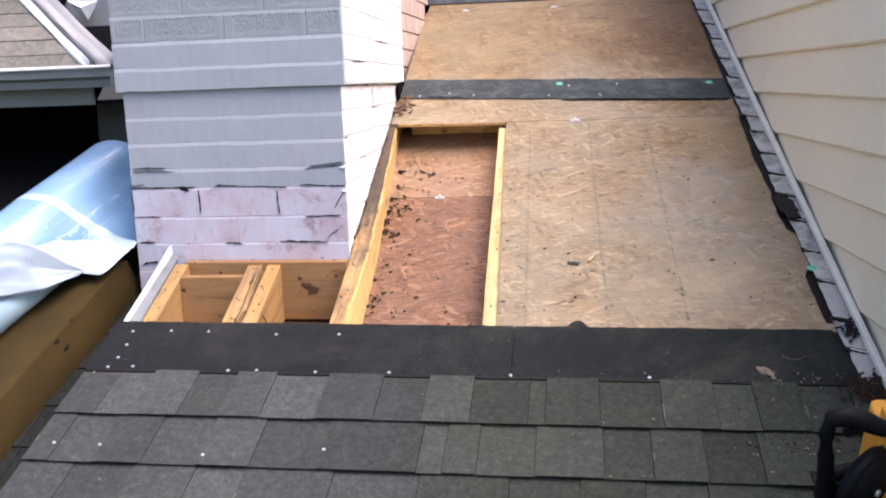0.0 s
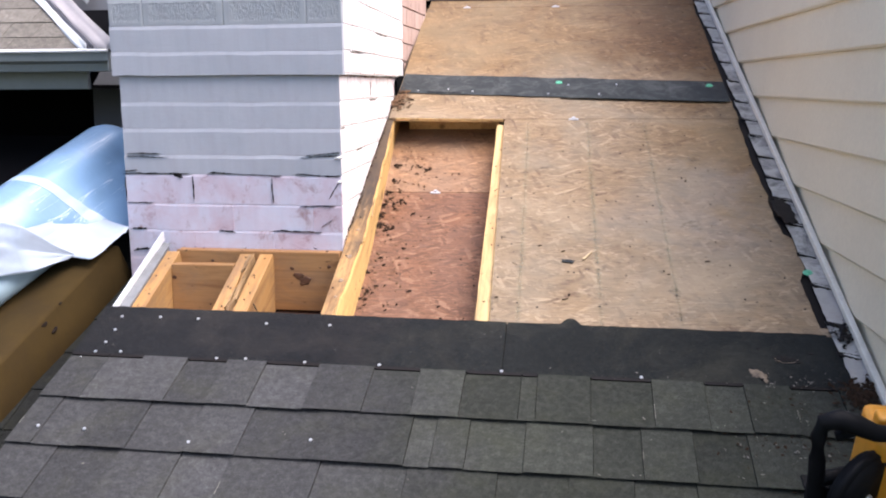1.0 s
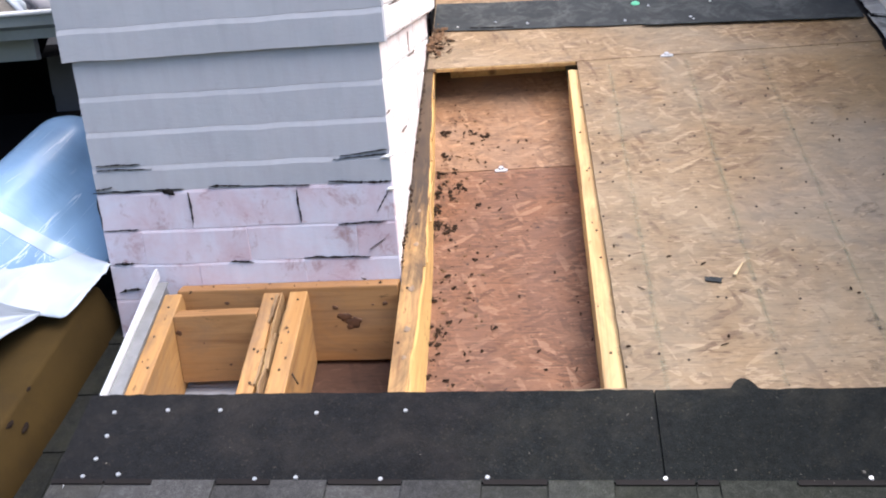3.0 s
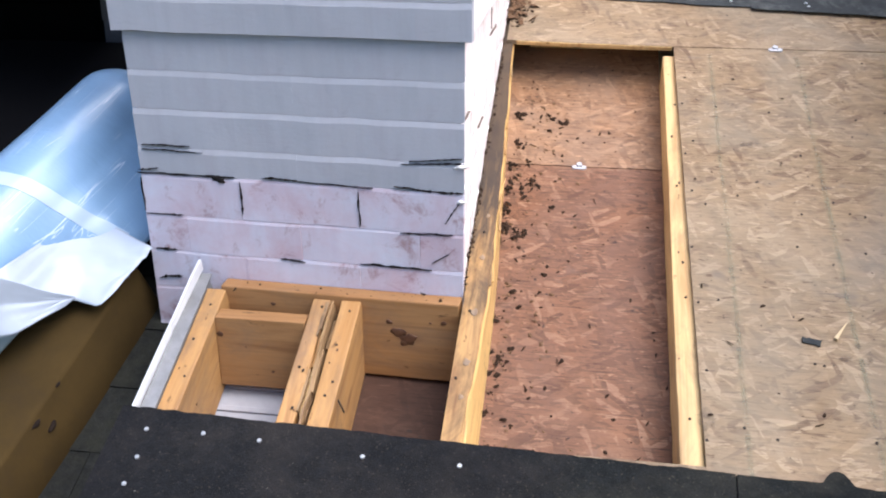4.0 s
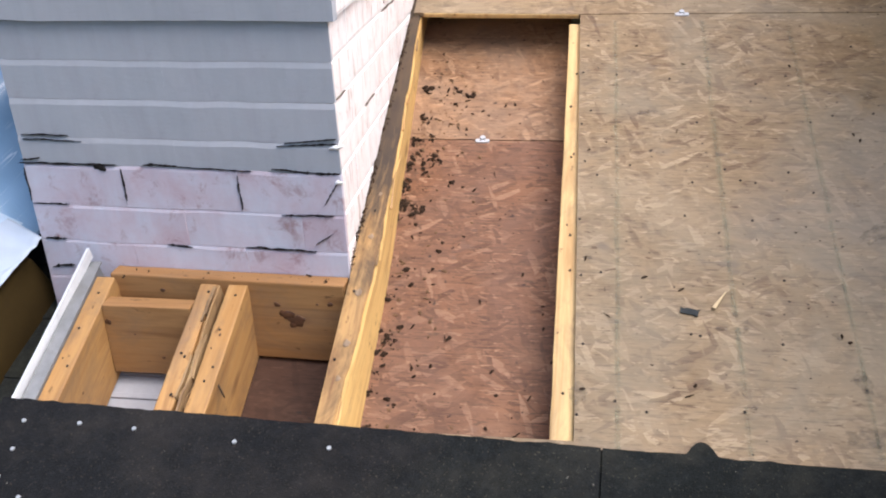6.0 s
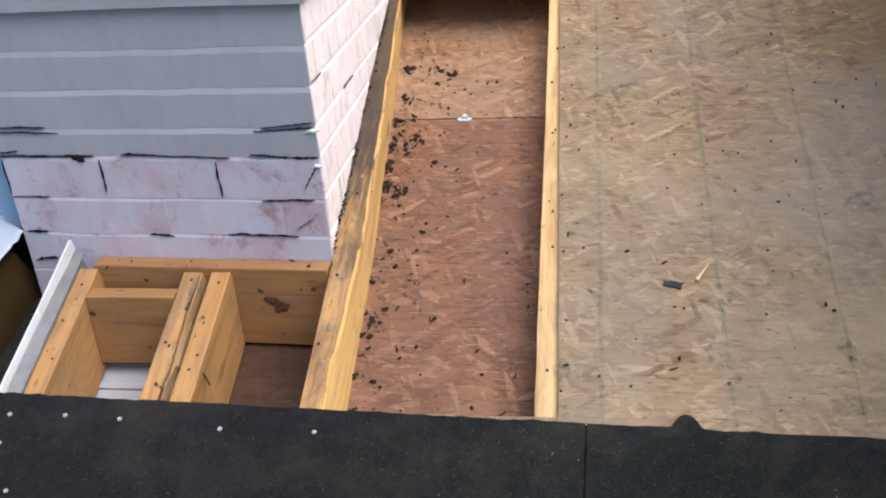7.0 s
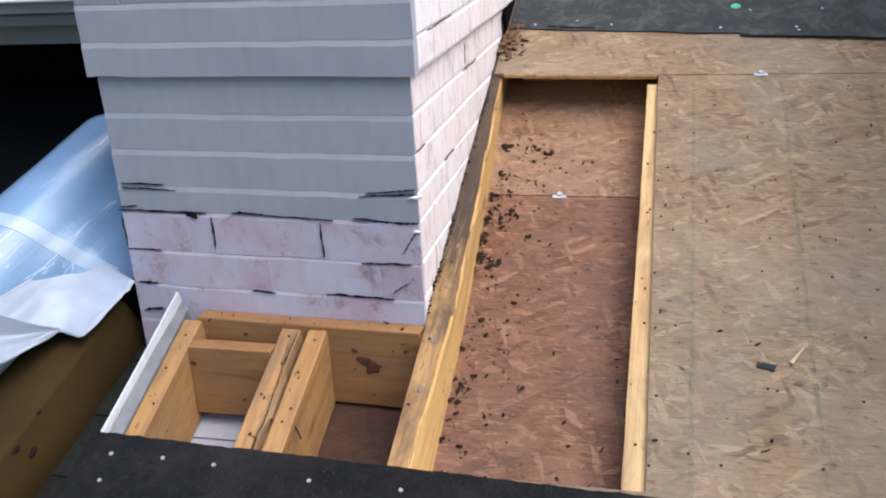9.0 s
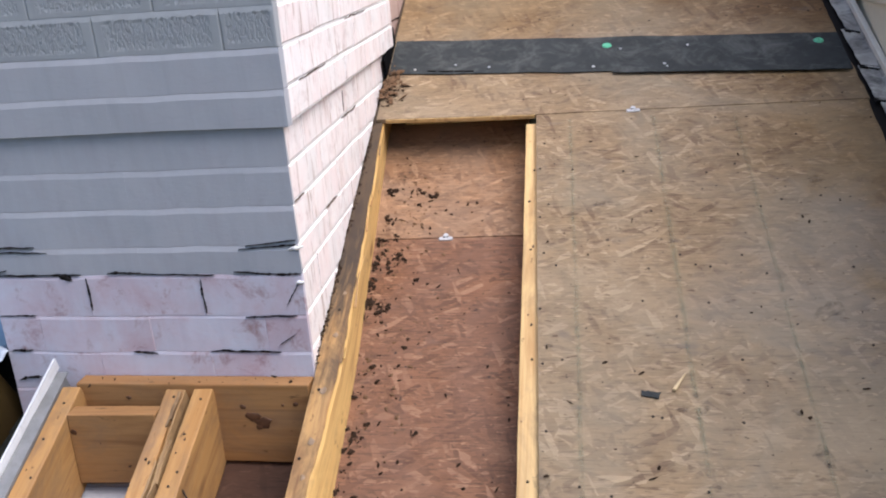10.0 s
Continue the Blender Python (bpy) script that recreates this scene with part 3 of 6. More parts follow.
deck = thing("roof_deck", ROOF, "weathered oriented strand board roof decking, part cut away", "roof deck", kind="structure")
SEAM, CUT, CH_R = 0.829, 0.842, 0.414
osb_sheet("panel", deck, (0.429, CH_R), 1.199, -0.42, SEAM - 0.0015, 0.0, OSB, 0.014, bulge=0.028)
osb_sheet("panel", deck, 0.006, 1.205, SEAM + 0.0015, 2.058, 0.0, OSB, 0.010, (CH_R, SEAM + 0.0015, CUT))
osb_sheet("panel", deck, 0.012, 1.23, 2.061, 3.28, 0.0, OSB, 0.008)
osb_sheet("panel", deck, -0.53, 1.22, -3.2, -0.345, -0.001, OSB)
LSEAM = 0.487
low = thing("lower_deck", ROOF, "brown strand board of an older deck below the cut-away bay", "roof deck", kind="structure")
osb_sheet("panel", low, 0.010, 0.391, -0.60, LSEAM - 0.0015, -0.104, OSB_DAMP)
osb_sheet("panel", low, 0.010, 0.391, LSEAM + 0.0015, 1.4, -0.104, OSB_LOW)
# bay floor, coloured dark to stand for the shade between the rafters
osb_sheet("panel", low, -0.20, 0.004, -0.60, -0.012, -0.168, OSB_SHADED)
bm = boxed(0.03, CH_R - 0.004, -0.003, -0.0006, -0.0112, -0.0012)
for q in bm.verts:
    q.co.y += CUT + (SEAM + 0.0015 - CUT) * (q.co.x - 0.006) / (CH_R - 0.006)
part("cut_edge", bm, PINE_FRESH, deck, "pale freshly cut panel edge")

# chalk lines snapped on the deck
def chalk(u, v0, v1, seed):
    random.seed(seed)
    bm = bmesh.new()
    v = v0
    while v < v1:
        ln = random.uniform(0.06, 0.2)
        wd = random.uniform(0.006, 0.009)
        du = random.uniform(-0.0012, 0.0012)
        bm.faces.new([bm.verts.new((x, y, 0.0007)) for x, y in ((u + du - wd / 2, v), (u + du + wd / 2, v), (u + du + wd / 2, min(v + ln, v1)), (u + du - wd / 2, min(v + ln, v1)))])
        v += ln + random.choice((0.0, 0.0, 0.004, 0.02))
    return part("chalk_line", bm, CHALK, deck, "faded green chalk line")


for i, (u, a, b) in enumerate(((0.497, -0.38, 0.80), (0.697, -0.38, 0.80), (0.887, -0.35, 0.78))):
    chalk(u, a, b, 40 + i)

SMUDGES = ((0.434, -0.256, 0.016, 0.020, 0), (0.868, -0.311, 0.034, 0.017, 5), (0.883, -0.207, 0.013, 0.022, 20), (0.705, -0.112, 0.014, 0.007, 30), (0.672, -0.11, 0.012, 0.007, -10), (0.86, -0.119, 0.011, 0.006, -20),
           (1.093, -0.263, 0.018, 0.005, 12), (0.708, -0.27, 0.006, 0.006, 0), (0.444, 0.041, 0.009, 0.006, 0), (0.96, 0.12, 0.03, 0.02, 40), (0.56, 0.46, 0.02, 0.010, 10), (1.02, 0.52, 0.022, 0.014, -15), (0.76, 0.62, 0.018, 0.009, 25))
SMUDGE = make_plain("dirt_smudge", (0.075, 0.066, 0.060), 0.9, 0.4, 60)
st = SMUDGE.node_tree
st.links.new(ramp(st, noise_tex(st, coords(st, (60, 90, 1)), 1.0, 6.0, 0.7).outputs[0], ((0.40, g3(0.0)), (0.70, g3(0.5)))), st.nodes["Principled BSDF"].inputs["Alpha"])


def smudge_mesh(a, c, seed):
    bm = bmesh.new()
    bmesh.ops.create_circle(bm, cap_ends=True, segments=30, radius=1.0)
    for q in bm.verts:
        r = 1 + 0.5 * noise.noise(Vector((q.co.x * 1.7, q.co.y * 1.7, seed))) + 0.25 * noise.noise(Vector((q.co.x * 5, q.co.y * 5, seed)))
        q.co = Vector((q.co.x * a * r, q.co.y * c * r, 0.0006))
    return bm


for i, (u, v, s, c, turn) in enumerate(SMUDGES):
    part("smudge", smudge_mesh(s, c, i * 3.3), SMUDGE, deck, "dark dirt smudge", pose(u, v, 0.0003 + 0.0001 * i, 0, 0, turn))

# ---- framing in the opening ----
def wobble(bm, half, seed, amount=0.0011):
    """Cuts a sawn length into short runs and lets its arrises wander."""
    n = max(8, int(half / 0.014))
    for k in range(1, n):
        bmesh.ops.bisect_plane(bm, geom=bm.verts[:] + bm.edges[:] + bm.faces[:], plane_co=(0, -half + 2 * half * k / n, 0), plane_no=(0, 1, 0))
    for q in bm.verts:
        q.co.x += amount * (noise.noise(Vector((q.co.y * 16, seed, q.co.x * 40))) + 0.5 * noise.noise(Vector((q.co.y * 70, seed, q.co.z * 50))))
        q.co.z += amount * 0.7 * noise.noise(Vector((q.co.y * 22, seed + 5, q.co.x * 60)))


def timber(name, u0, u1, v0, v1, w0, w1, material, label, group="", bevel=0.003, category="rafter"):
    """A length of sawn lumber with its grain along its run."""
    c = ((u0 + u1) / 2, (v0 + v1) / 2, (w0 + w1) / 2)
    a, b, d = (u1 - u0) / 2, (v1 - v0) / 2, (w1 - w0) / 2
    bm = boxed(-a, a, -b, b, -d, d, bevel)
    wobble(bm, b, c[0] * 31)
    return tagged(part(name, bm, material, None, "", ROOF @ pose(*c)), label, category, group)


G = "rafters in the opening"
timber("rafter", -0.498, -0.460, -0.60, -0.034, -0.166, -0.011, PINE, "yellow pine edge rafter beside the drip edge", G)
split = timber("rafter", -0.283, -0.246, -0.60, -0.042, -0.166, -0.011, PINE, "yellow pine rafter with a split along its top", G)
for q in split.data.vertices:
    # the arris toward its twin is torn away in long splinters
    if q.co.x > 0.010 and q.co.z > 0.06:
        rip = max(0.0, 0.40 + 0.7 * noise.noise(Vector((q.co.y * 9, 2, 0))) + 0.4 * noise.noise(Vector((q.co.y * 60, 7, 0))))
        q.co.x -= 0.013 * rip
        q.co.z -= 0.007 * rip * (q.co.x > 0.006)
timber("rafter", -0.228, -0.190, -0.60, -0.042, -0.166, -0.011, PINE, "yellow pine rafter doubled beside a split one", G)
bm = bmesh.new()
SEC = ((-0.60, 0.003, 0.034, 0.058), (-0.28, 0.003, 0.041, 0.0565), (-0.02, 0.003, 0.050, 0.0545), (0.12, 0.0, 0.049, 0.051), (0.28, -0.004, 0.044, 0.043), (0.47, -0.005, 0.038, 0.0355), (0.62, -0.005, 0.032, 0.028), (0.77, -0.005, 0.026, 0.021), (0.90, -0.005, 0.023, 0.014), (1.6, -0.005, 0.016, 0.010))
secs = []
for i in range(61):
    v = -0.60 + 2.2 * i / 60
    k = max(q for q in range(len(SEC) - 1) if SEC[q][0] <= v + 1e-6)
    f = (v - SEC[k][0]) / (SEC[k + 1][0] - SEC[k][0])
    l, m_, r = (SEC[k][q] + (SEC[k + 1][q] - SEC[k][q]) * f for q in (1, 2, 3))
    m_ += 0.004 * noise.noise(Vector((v * 9, 3, 1)))
    secs.append([bm.verts.new(p) for p in ((l, v, -0.166), (l, v, -0.013), (m_ - 0.004, v, -0.0115), (m_, v, -0.020 + 0.004 * noise.noise(Vector((v * 14, 0, 6)))), (m_ + (r - m_) * 0.5, v, -0.055), (r, v, -0.104), (r, v, -0.166))])
for p, q in zip(secs, secs[1:]):
    for k in range(7):
        bm.faces.new((p[k], p[(k + 1) % 7], q[(k + 1) % 7], q[k]))
bm.faces.new(secs[0])
bm.faces.new(secs[-1][::-1])
bmesh.ops.recalc_face_normals(bm, faces=bm.faces)
long_rafter = tagged(part("rafter", bm, PINE_SPLIT, None, "", ROOF.copy()), "long rafter with a stained top and a fresh split side", "rafter", G)
bm = bmesh.new()
rr = []
for i in range(81):
    v = -0.60 + 2.2 * i / 80
    k = max(q for q in range(len(SEC) - 1) if SEC[q][0] <= v + 1e-6)
    f = (v - SEC[k][0]) / (SEC[k + 1][0] - SEC[k][0])
    l, m_ = (SEC[k][q] + (SEC[k + 1][q] - SEC[k][q]) * f for q in (1, 2))
    m_ += 0.004 * noise.noise(Vector((v * 9, 3, 1))) - 0.003 + 0.004 * noise.noise(Vector((v * 40, 1, 1)))
    rr.append([bm.verts.new(p) for p in ((l, v, -0.0128), (l, v, -0.0102), (m_ - 0.002, v, -0.0085), (m_, v, -0.0113))])
for p, q in zip(rr, rr[1:]):
    for k in range(4):
        bm.faces.new((p[k], p[(k + 1) % 4], q[(k + 1) % 4], q[k]))
bm.faces.new(rr[0])
bm.faces.new(rr[-1][::-1])
bmesh.ops.recalc_face_normals(bm, faces=bm.faces)
part("weathered_top", bm, PINE_STAIN, long_rafter, "grey water-stained top edge")
random.seed(17)
for i in range(13):
    v = random.uniform(-0.33, 0.75)
    k = max(q for q in range(len(SEC) - 1) if SEC[q][0] <= v)
    f = (v - SEC[k][0]) / (SEC[k + 1][0] - SEC[k][0])
    m_ = SEC[k][2] + (SEC[k + 1][2] - SEC[k][2]) * f
    ln = random.uniform(0.015, 0.11)
    bm = boxed(-0.0018, 0.0018, -ln / 2, ln / 2, -0.0012, 0.0012)
    for q in bm.verts:
        q.co.x *= 1 - 0.8 * abs(q.co.y) / (ln / 2) * (q.co.y > 0)
    part("splinter", bm, random.choice((PINE_SPLIT, PINE_WORN, PINE)), long_rafter, "", pose(m_ + random.uniform(-0.006, 0.003), v, -0.010 - random.uniform(0, 0.006), random.uniform(-3, 3), random.uniform(-30, 30), random.uniform(-6, 6)))
# added out of sight: closes the cavity and reflects light onto the lower deck
timber("blocking", 0.056, 0.389, 0.965, 1.003, -0.103, -0.0115, PINE_FRESH, "unseen pale board added under the upper deck's cut edge to bounce light", category="blocking")
timber("rafter", 0.389, 0.4285, -0.60, 0.806, -0.103, -0.0115, PINE_FRESH, "clean pine rafter at the bay's other edge", G)
# splintered packing between the doubled rafters
random.seed(5)
shim = thing("splintered_shim", ROOF.copy(), "splintered wood packing jammed between doubled rafters", "shim")
for i in range(20):
    v = -0.345 + 0.014 * i + random.uniform(-0.01, 0.01)
    ln = random.uniform(0.06, 0.20)
    u = random.uniform(-0.256, -0.236)
    bm = boxed(u - 0.0018, u + 0.0018, v, min(v + ln, -0.05), -0.05, -0.018 + random.uniform(-0.014, 0.009))
    bmesh.ops.subdivide_edges(bm, edges=[e for e in bm.edges if e.calc_length() > 0.05], cuts=6)
    for q in bm.verts:
        q.co += Vector((0.0013 * noise.noise(q.co * 30 + Vector((i, 0, 0))), 0, 0.008 * noise.noise(q.co * 40)))
    part("splinter", bm, (PINE_WORN, PINE, PINE_WORN, PINE_FRESH, PINE_WORN)[i % 5], shim)
# knots and tar spots on the rafters' faces
knot_m = make_plain("wood_knot", (0.11, 0.045, 0.018), 0.6, 0.5, 60)
random.seed(23)
for ob in [o for o in bpy.data.objects if o.name.startswith("rafter") and o is not long_rafter]:
    box_ = [Vector(c) for c in ob.bound_box]
    hx, hy, hz = (max(c[k] for c in box_) for k in range(3))
    for i in range(9 if hy > 0.5 else 5):
        side = i % 3
        y = random.uniform(-0.4 * hy, hy * 0.95)
        r = random.uniform(0.0014, 0.0032)
        bm = bmesh.new()
        bmesh.ops.create_uvsphere(bm, u_segments=18, v_segments=7, radius=1.0, matrix=Matrix.Diagonal((r * 0.8, r * 1.5, 0.0007, 1)))
        for q in bm.verts:
            q.co += Vector((q.co.x, q.co.y, 0)) * 0.8 * noise.noise(Vector((q.co.x * 260, q.co.y * 200, i * 3.1)))
        at = pose(random.uniform(-0.7, 0.7) * hx, y, hz) if side else pose(hx, y, random.uniform(-0.3, 0.8) * hz, 0, 90, 0)
        part("knot", bm, knot_m if i % 2 else RUST, ob, "", at, True)
for v, r in ((-0.05, 0.008), (-0.17, 0.009), (0.09, 0.006), (-0.245, 0.005), (0.21, 0.005)):
    bm = bmesh.new()
    bmesh.ops.create_uvsphere(bm, u_segments=22, v_segments=7, radius=1.0, matrix=Matrix.Diagonal((r * 0.8, r * 1.1, 0.0009, 1)))
    for q in bm.verts:
        q.co += Vector((q.co.x, q.co.y, 0)) * 0.7 * noise.noise(Vector((q.co.x * 160, q.co.y * 160, v * 30)))
    part("knot", bm, PINE_GREY, long_rafter, "grey knot", pose(0.024 + 0.3 * r, v, -0.0090), True)
# header and block are plumb, parallel to the chimney's face
bm = boxed(-0.019, 0.019, -0.236, 0.236, -0.083, 0.083, 0.003)
wobble(bm, 0.236, 3)
tagged(part("header", bm, PINE_HEAD, None, "", CHIM @ pose(-0.237, -0.020, -0.103, 0, 0, 90)), "knotty pine header board against the chimney", "header")
hdr = bpy.data.objects["header"]
for x, z, r in ((-0.116, -0.088, 0.013), (-0.098, -0.099, 0.013), (-0.107, -0.109, 0.006), (-0.136, -0.066, 0.0055), (-0.030, -0.060, 0.004), (-0.055, -0.062, 0.003), (-0.365, -0.05, 0.004)):
    bm = bmesh.new()
    bmesh.ops.create_uvsphere(bm, u_segments=28, v_segments=9, radius=1.0, matrix=Matrix.Diagonal((0.0012, r * 1.25, r * 0.8, 1)))
    for q in bm.verts:
        q.co += Vector((0, q.co.y, q.co.z)) * (0.7 * noise.noise(Vector((x * 50, q.co.y * 70, q.co.z * 70))) + 0.5 * noise.noise(Vector((x * 50, q.co.y * 210, q.co.z * 210))))
    part("knot", bm, knot_m, hdr, "", pose(-0.0192, -(x + 0.237), z + 0.103), True)
bm = boxed(-0.018, 0.018, -0.0872, 0.0872, -0.072, 0.075, 0.002)
wobble(bm, 0.0872, 8)
tagged(part("blocking", bm, PINE_HEAD, None, "", pose(-0.3725, -0.078, -0.123, 0, 0, 90)), "short pine blocking nailed between two rafters", "blocking")
blk = bpy.data.objects["blocking.001"]
for y, z, r in ((0.080, 0.040, 0.006), (-0.02, -0.035, 0.003), (0.03, 0.015, 0.0025)):
    bm = bmesh.new()
    bmesh.ops.create_uvsphere(bm, u_segments=22, v_segments=7, radius=1.0, matrix=Matrix.Diagonal((0.0009, r * 1.1, r * 0.9, 1)))
    for q in bm.verts:
        q.co += Vector((0, q.co.y, q.co.z)) * 0.7 * noise.noise(Vector((y * 50, q.co.y * 200, q.co.z * 200)))
    part("knot", bm, knot_m, blk, "", pose(-0.0182, y, z), True)
# soffit seen through the bay
sof = thing("soffit", ROOF, "white vinyl soffit seen through the open bay", "soffit", kind="structure")
part("panel", boxed(-0.52, -0.20, -0.60, 0.02, -0.19, -0.172), SOFFIT, sof)
for v in (-0.145, -0.20, -0.255, -0.31, -0.365):
    part("rib", boxed(-0.52, -0.20, v - 0.006, v + 0.006, -0.174, -0.1665, 0.002), SOFFIT, sof)

# nails with round heads
nail_bm = bmesh.new()
bmesh.ops.create_cone(nail_bm, cap_ends=True, segments=12, radius1=0.0040, radius2=0.0034, depth=0.002)
nail_mesh = mesh_of("roofing_nail", nail_bm, STEEL)
for u, v in ((-0.49, -0.372), (-0.39, -0.371), (-0.292, -0.375), (-0.115, -0.388), (0.043, -0.389), (-0.486, -0.426), (-0.489, -0.476), (-0.50, -0.512),
             (-0.438, -0.51), (-0.198, -0.526), (-0.129, -0.525), (0.013, -0.532), (0.187, -0.534), (0.466, -0.545), (0.773, -0.553), (-0.513, -0.776), (-0.407, -0.781), (-0.169, -0.809), (0.085, -0.790)):
    tagged(share("roofing_nail", nail_mesh, None, roof_m(u, v, 0.0172 if v < -0.7 else 0.0102 if v < -0.54 else 0.0094)), "galvanised roofing nail driven into the shingles", "nail", "roofing nails")
nail_bm = bmesh.new()
bmesh.ops.create_cone(nail_bm, cap_ends=True, segments=8, radius1=0.0028, radius2=0.0024, depth=0.0014)
dark_nail = mesh_of("deck_nail", nail_bm, RUST)
random.seed(11)
spots = [(0.468, 0.008), (0.524, 0.296), (0.643, 0.249), (0.735, 0.257), (0.763, 0.25), (0.708, 0.288), (0.663, 0.431), (0.828, 0.282), (0.867, 0.226), (0.624, 0.157), (0.747, 0.148), (0.89, 0.434), (0.859, 0.589),
         (0.794, 0.561), (0.613, 0.578), (0.499, 0.592), (0.459, 0.266), (0.444, 0.467), (0.787, 0.002), (0.542, -0.285), (0.492, -0.267), (0.694, -0.276), (0.768, -0.139), (0.936, 0.456), (0.842, 0.779), (0.62, -0.125), (0.635, -0.128)]
spots += [(0.43 + random.uniform(-0.006, 0.01), -0.3 + 0.147 * k + random.uniform(-0.03, 0.03)) for k in range(8)]
spots += [(u + random.uniform(-0.02, 0.02), -0.3 + 0.2 * k + random.uniform(-0.07, 0.07)) for u in (1.03, 1.17) for k in range(11)]
spots += [(u + random.uniform(-0.02, 0.02), v) for u in (0.08, 0.32, 0.53, 0.74, 0.95, 1.15) for v in (1.28, 1.62, 1.95)]
for u, v in spots:
    tagged(share("deck_nail", dark_nail, None, roof_m(u, v, 0.0005)), "rusted nail head in the strand board", "nail", "deck nails")
for u, v in ((-0.478, -0.075), (-0.484, -0.16), (-0.472, -0.245), (-0.262, -0.062), (-0.270, -0.205), (-0.207, -0.068), (-0.214, -0.150), (-0.203, -0.232), (-0.210, -0.262), (0.018, -0.05), (0.012, -0.205), (0.022, 0.16), (0.408, -0.25), (0.412, 0.02), (0.406, 0.33), (0.411, 0.61)):
    tagged(share("rafter_nail", dark_nail, None, roof_m(u, v, -0.0078 if 0 < u < 0.1 else -0.0106)), "dark nail head in a rafter's top edge", "nail", "rafter nails")
tagged(part("bent_nail", tube(bmesh.new(), [(-0.190, -0.258, -0.026), (-0.184, -0.266, -0.030), (-0.176, -0.276, -0.038)], 0.0015, 6), RUST, None, "", ROOF.copy(), True), "bent rusty nail sticking out of a rafter's side", "nail")

# panel clips in the seams
def clip_mesh():
    """A steel panel clip: a bowed foot with two round lobes and a raised tongue."""
    bm = bmesh.new()
    for x in (-0.0105, 0.0105):
        bmesh.ops.create_cone(bm, cap_ends=True, segments=16, radius1=0.0062, radius2=0.0056, depth=0.0026, matrix=pose(x, -0.0045, 0.0013))
    box(bm, -0.0105, 0.0105, -0.0105, -0.0052, 0.0, 0.0028, 0.0008)
    bmesh.ops.create_cone(bm, cap_ends=True, segments=16, radius1=0.0068, radius2=0.0060, depth=0.004, matrix=pose(0, 0.0055, 0.002))
    box(bm, -0.0032, 0.0032, -0.0055, 0.0035, 0.0, 0.0016)
    return mesh_of("panel_clip", bm, ZINC)


cm = clip_mesh()
for u, v, w in ((0.652, 0.829, 0.0002), (0.203, LSEAM, -0.1038), (0.189, 2.06, 0.0002), (0.593, 2.058, 0.0002)):
    tagged(share("panel_clip", cm, None, roof_m(u, v, w)), "small steel panel clip in a board seam", "clip", "panel clips")

# felt strip across the deck
bm = bmesh.new()
n = 60
rows = []
for i in range(n + 1):
    u = 0.012 + (1.20 - 0.012) * i / n
    lo = 1.057 - 0.094 * i / n + 0.006 * noise.noise(Vector((u * 9, 0, 3)))
    hi = 1.240 - 0.093 * i / n + 0.004 * noise.noise(Vector((u * 7, 5, 3)))
    rows.append([bm.verts.new((u, lo + (hi - lo) * k / 4, 0.003 + 0.0035 * (0.5 + noise.noise(Vector((u * 8, k * 0.7, 1)))))) for k in range(5)])
for a, b in zip(rows, rows[1:]):
    for k in range(4):
        bm.faces.new((a[k], b[k], b[k + 1], a[k + 1]))
ret = bmesh.ops.extrude_face_region(bm, geom=bm.faces[:])
bmesh.ops.translate(bm, verts=[v for v in ret["geom"] if isinstance(v, bmesh.types.BMVert)], vec=(0, 0, -0.002))
bmesh.ops.recalc_face_normals(bm, faces=bm.faces)
felt = tagged(part("felt_strip", bm, FELT, None, "", ROOF.copy()), "strip of black roofing felt nailed across the deck", "felt")
bm = boxed(-0.29, 0.29, 0.0, 0.024, 0.0, 0.0022)
bmesh.ops.subdivide_edges(bm, edges=[e for e in bm.edges if e.calc_length() > 0.3], cuts=24)
for q in bm.verts:
    q.co += Vector((0, 0.003, 0.0012)) * noise.noise(Vector((q.co.x * 14, q.co.y * 40, 2)))
part("lap", bm, FELT, felt, "torn lap along the lower edge", pose(0.90, 0.975, 0.0072, 0, 0, -4.4))
for u, v, s in ((0.17, 1.055, 0.020), (0.22, 1.050, 0.026), (0.13, 1.060, 0.012)):
    bm = boxed(-s, s, -0.004, 0.004, 0.0, 0.003)
    for q in bm.verts:
        q.co.y *= 1 - 0.7 * abs(q.co.x) / s
    part("torn_tab", bm, TAR, felt, "torn dark tab", pose(u, v, 0.004, 0, 0, -6))
for u, v in ((0.083, 1.070), (0.194, 1.083), (0.286, 1.062), (0.563, 1.035), (0.638, 1.12), (0.746, 1.031), (0.751, 1.015), (0.814, 1.121)):
    tagged(share("felt_nail", nail_mesh, None, roof_m(u, v, 0.007)), "bright nail head holding the felt strip", "nail", "felt nails")
cap = bmesh.new()
bmesh.ops.create_cone(cap, cap_ends=True, segments=18, radius1=0.013, radius2=0.010, depth=0.003)
box(cap, -0.003, 0.003, -0.003, 0.003, 0.0015, 0.003)
cap_mesh = mesh_of("cap_nail", cap, GREEN)
for u, v in ((0.603, 1.143), (1.146, 1.106), (1.222, -0.12)):
    tagged(share("cap_nail", cap_mesh, None, roof_m(u, v, 0.007)), "green plastic cap nail", "nail", "cap nails")

# ---- far felt beyond the deck ----
bm = boxed(-0.2, 1.262, 2.16, 4.4, 0.0005, 0.006, 0.001)
tagged(part("far_felt", bm, FELT, None, "", ROOF.copy()), "black felt covering the upper deck", "felt", kind="structure")
tagged(part("upper_roof", boxed(-3.4, 1.26, 2.2, 4.6, -0.4, -0.013), DARK, None, "", ROOF.copy()), "dark roof body behind the upper deck", "roof", kind="structure")

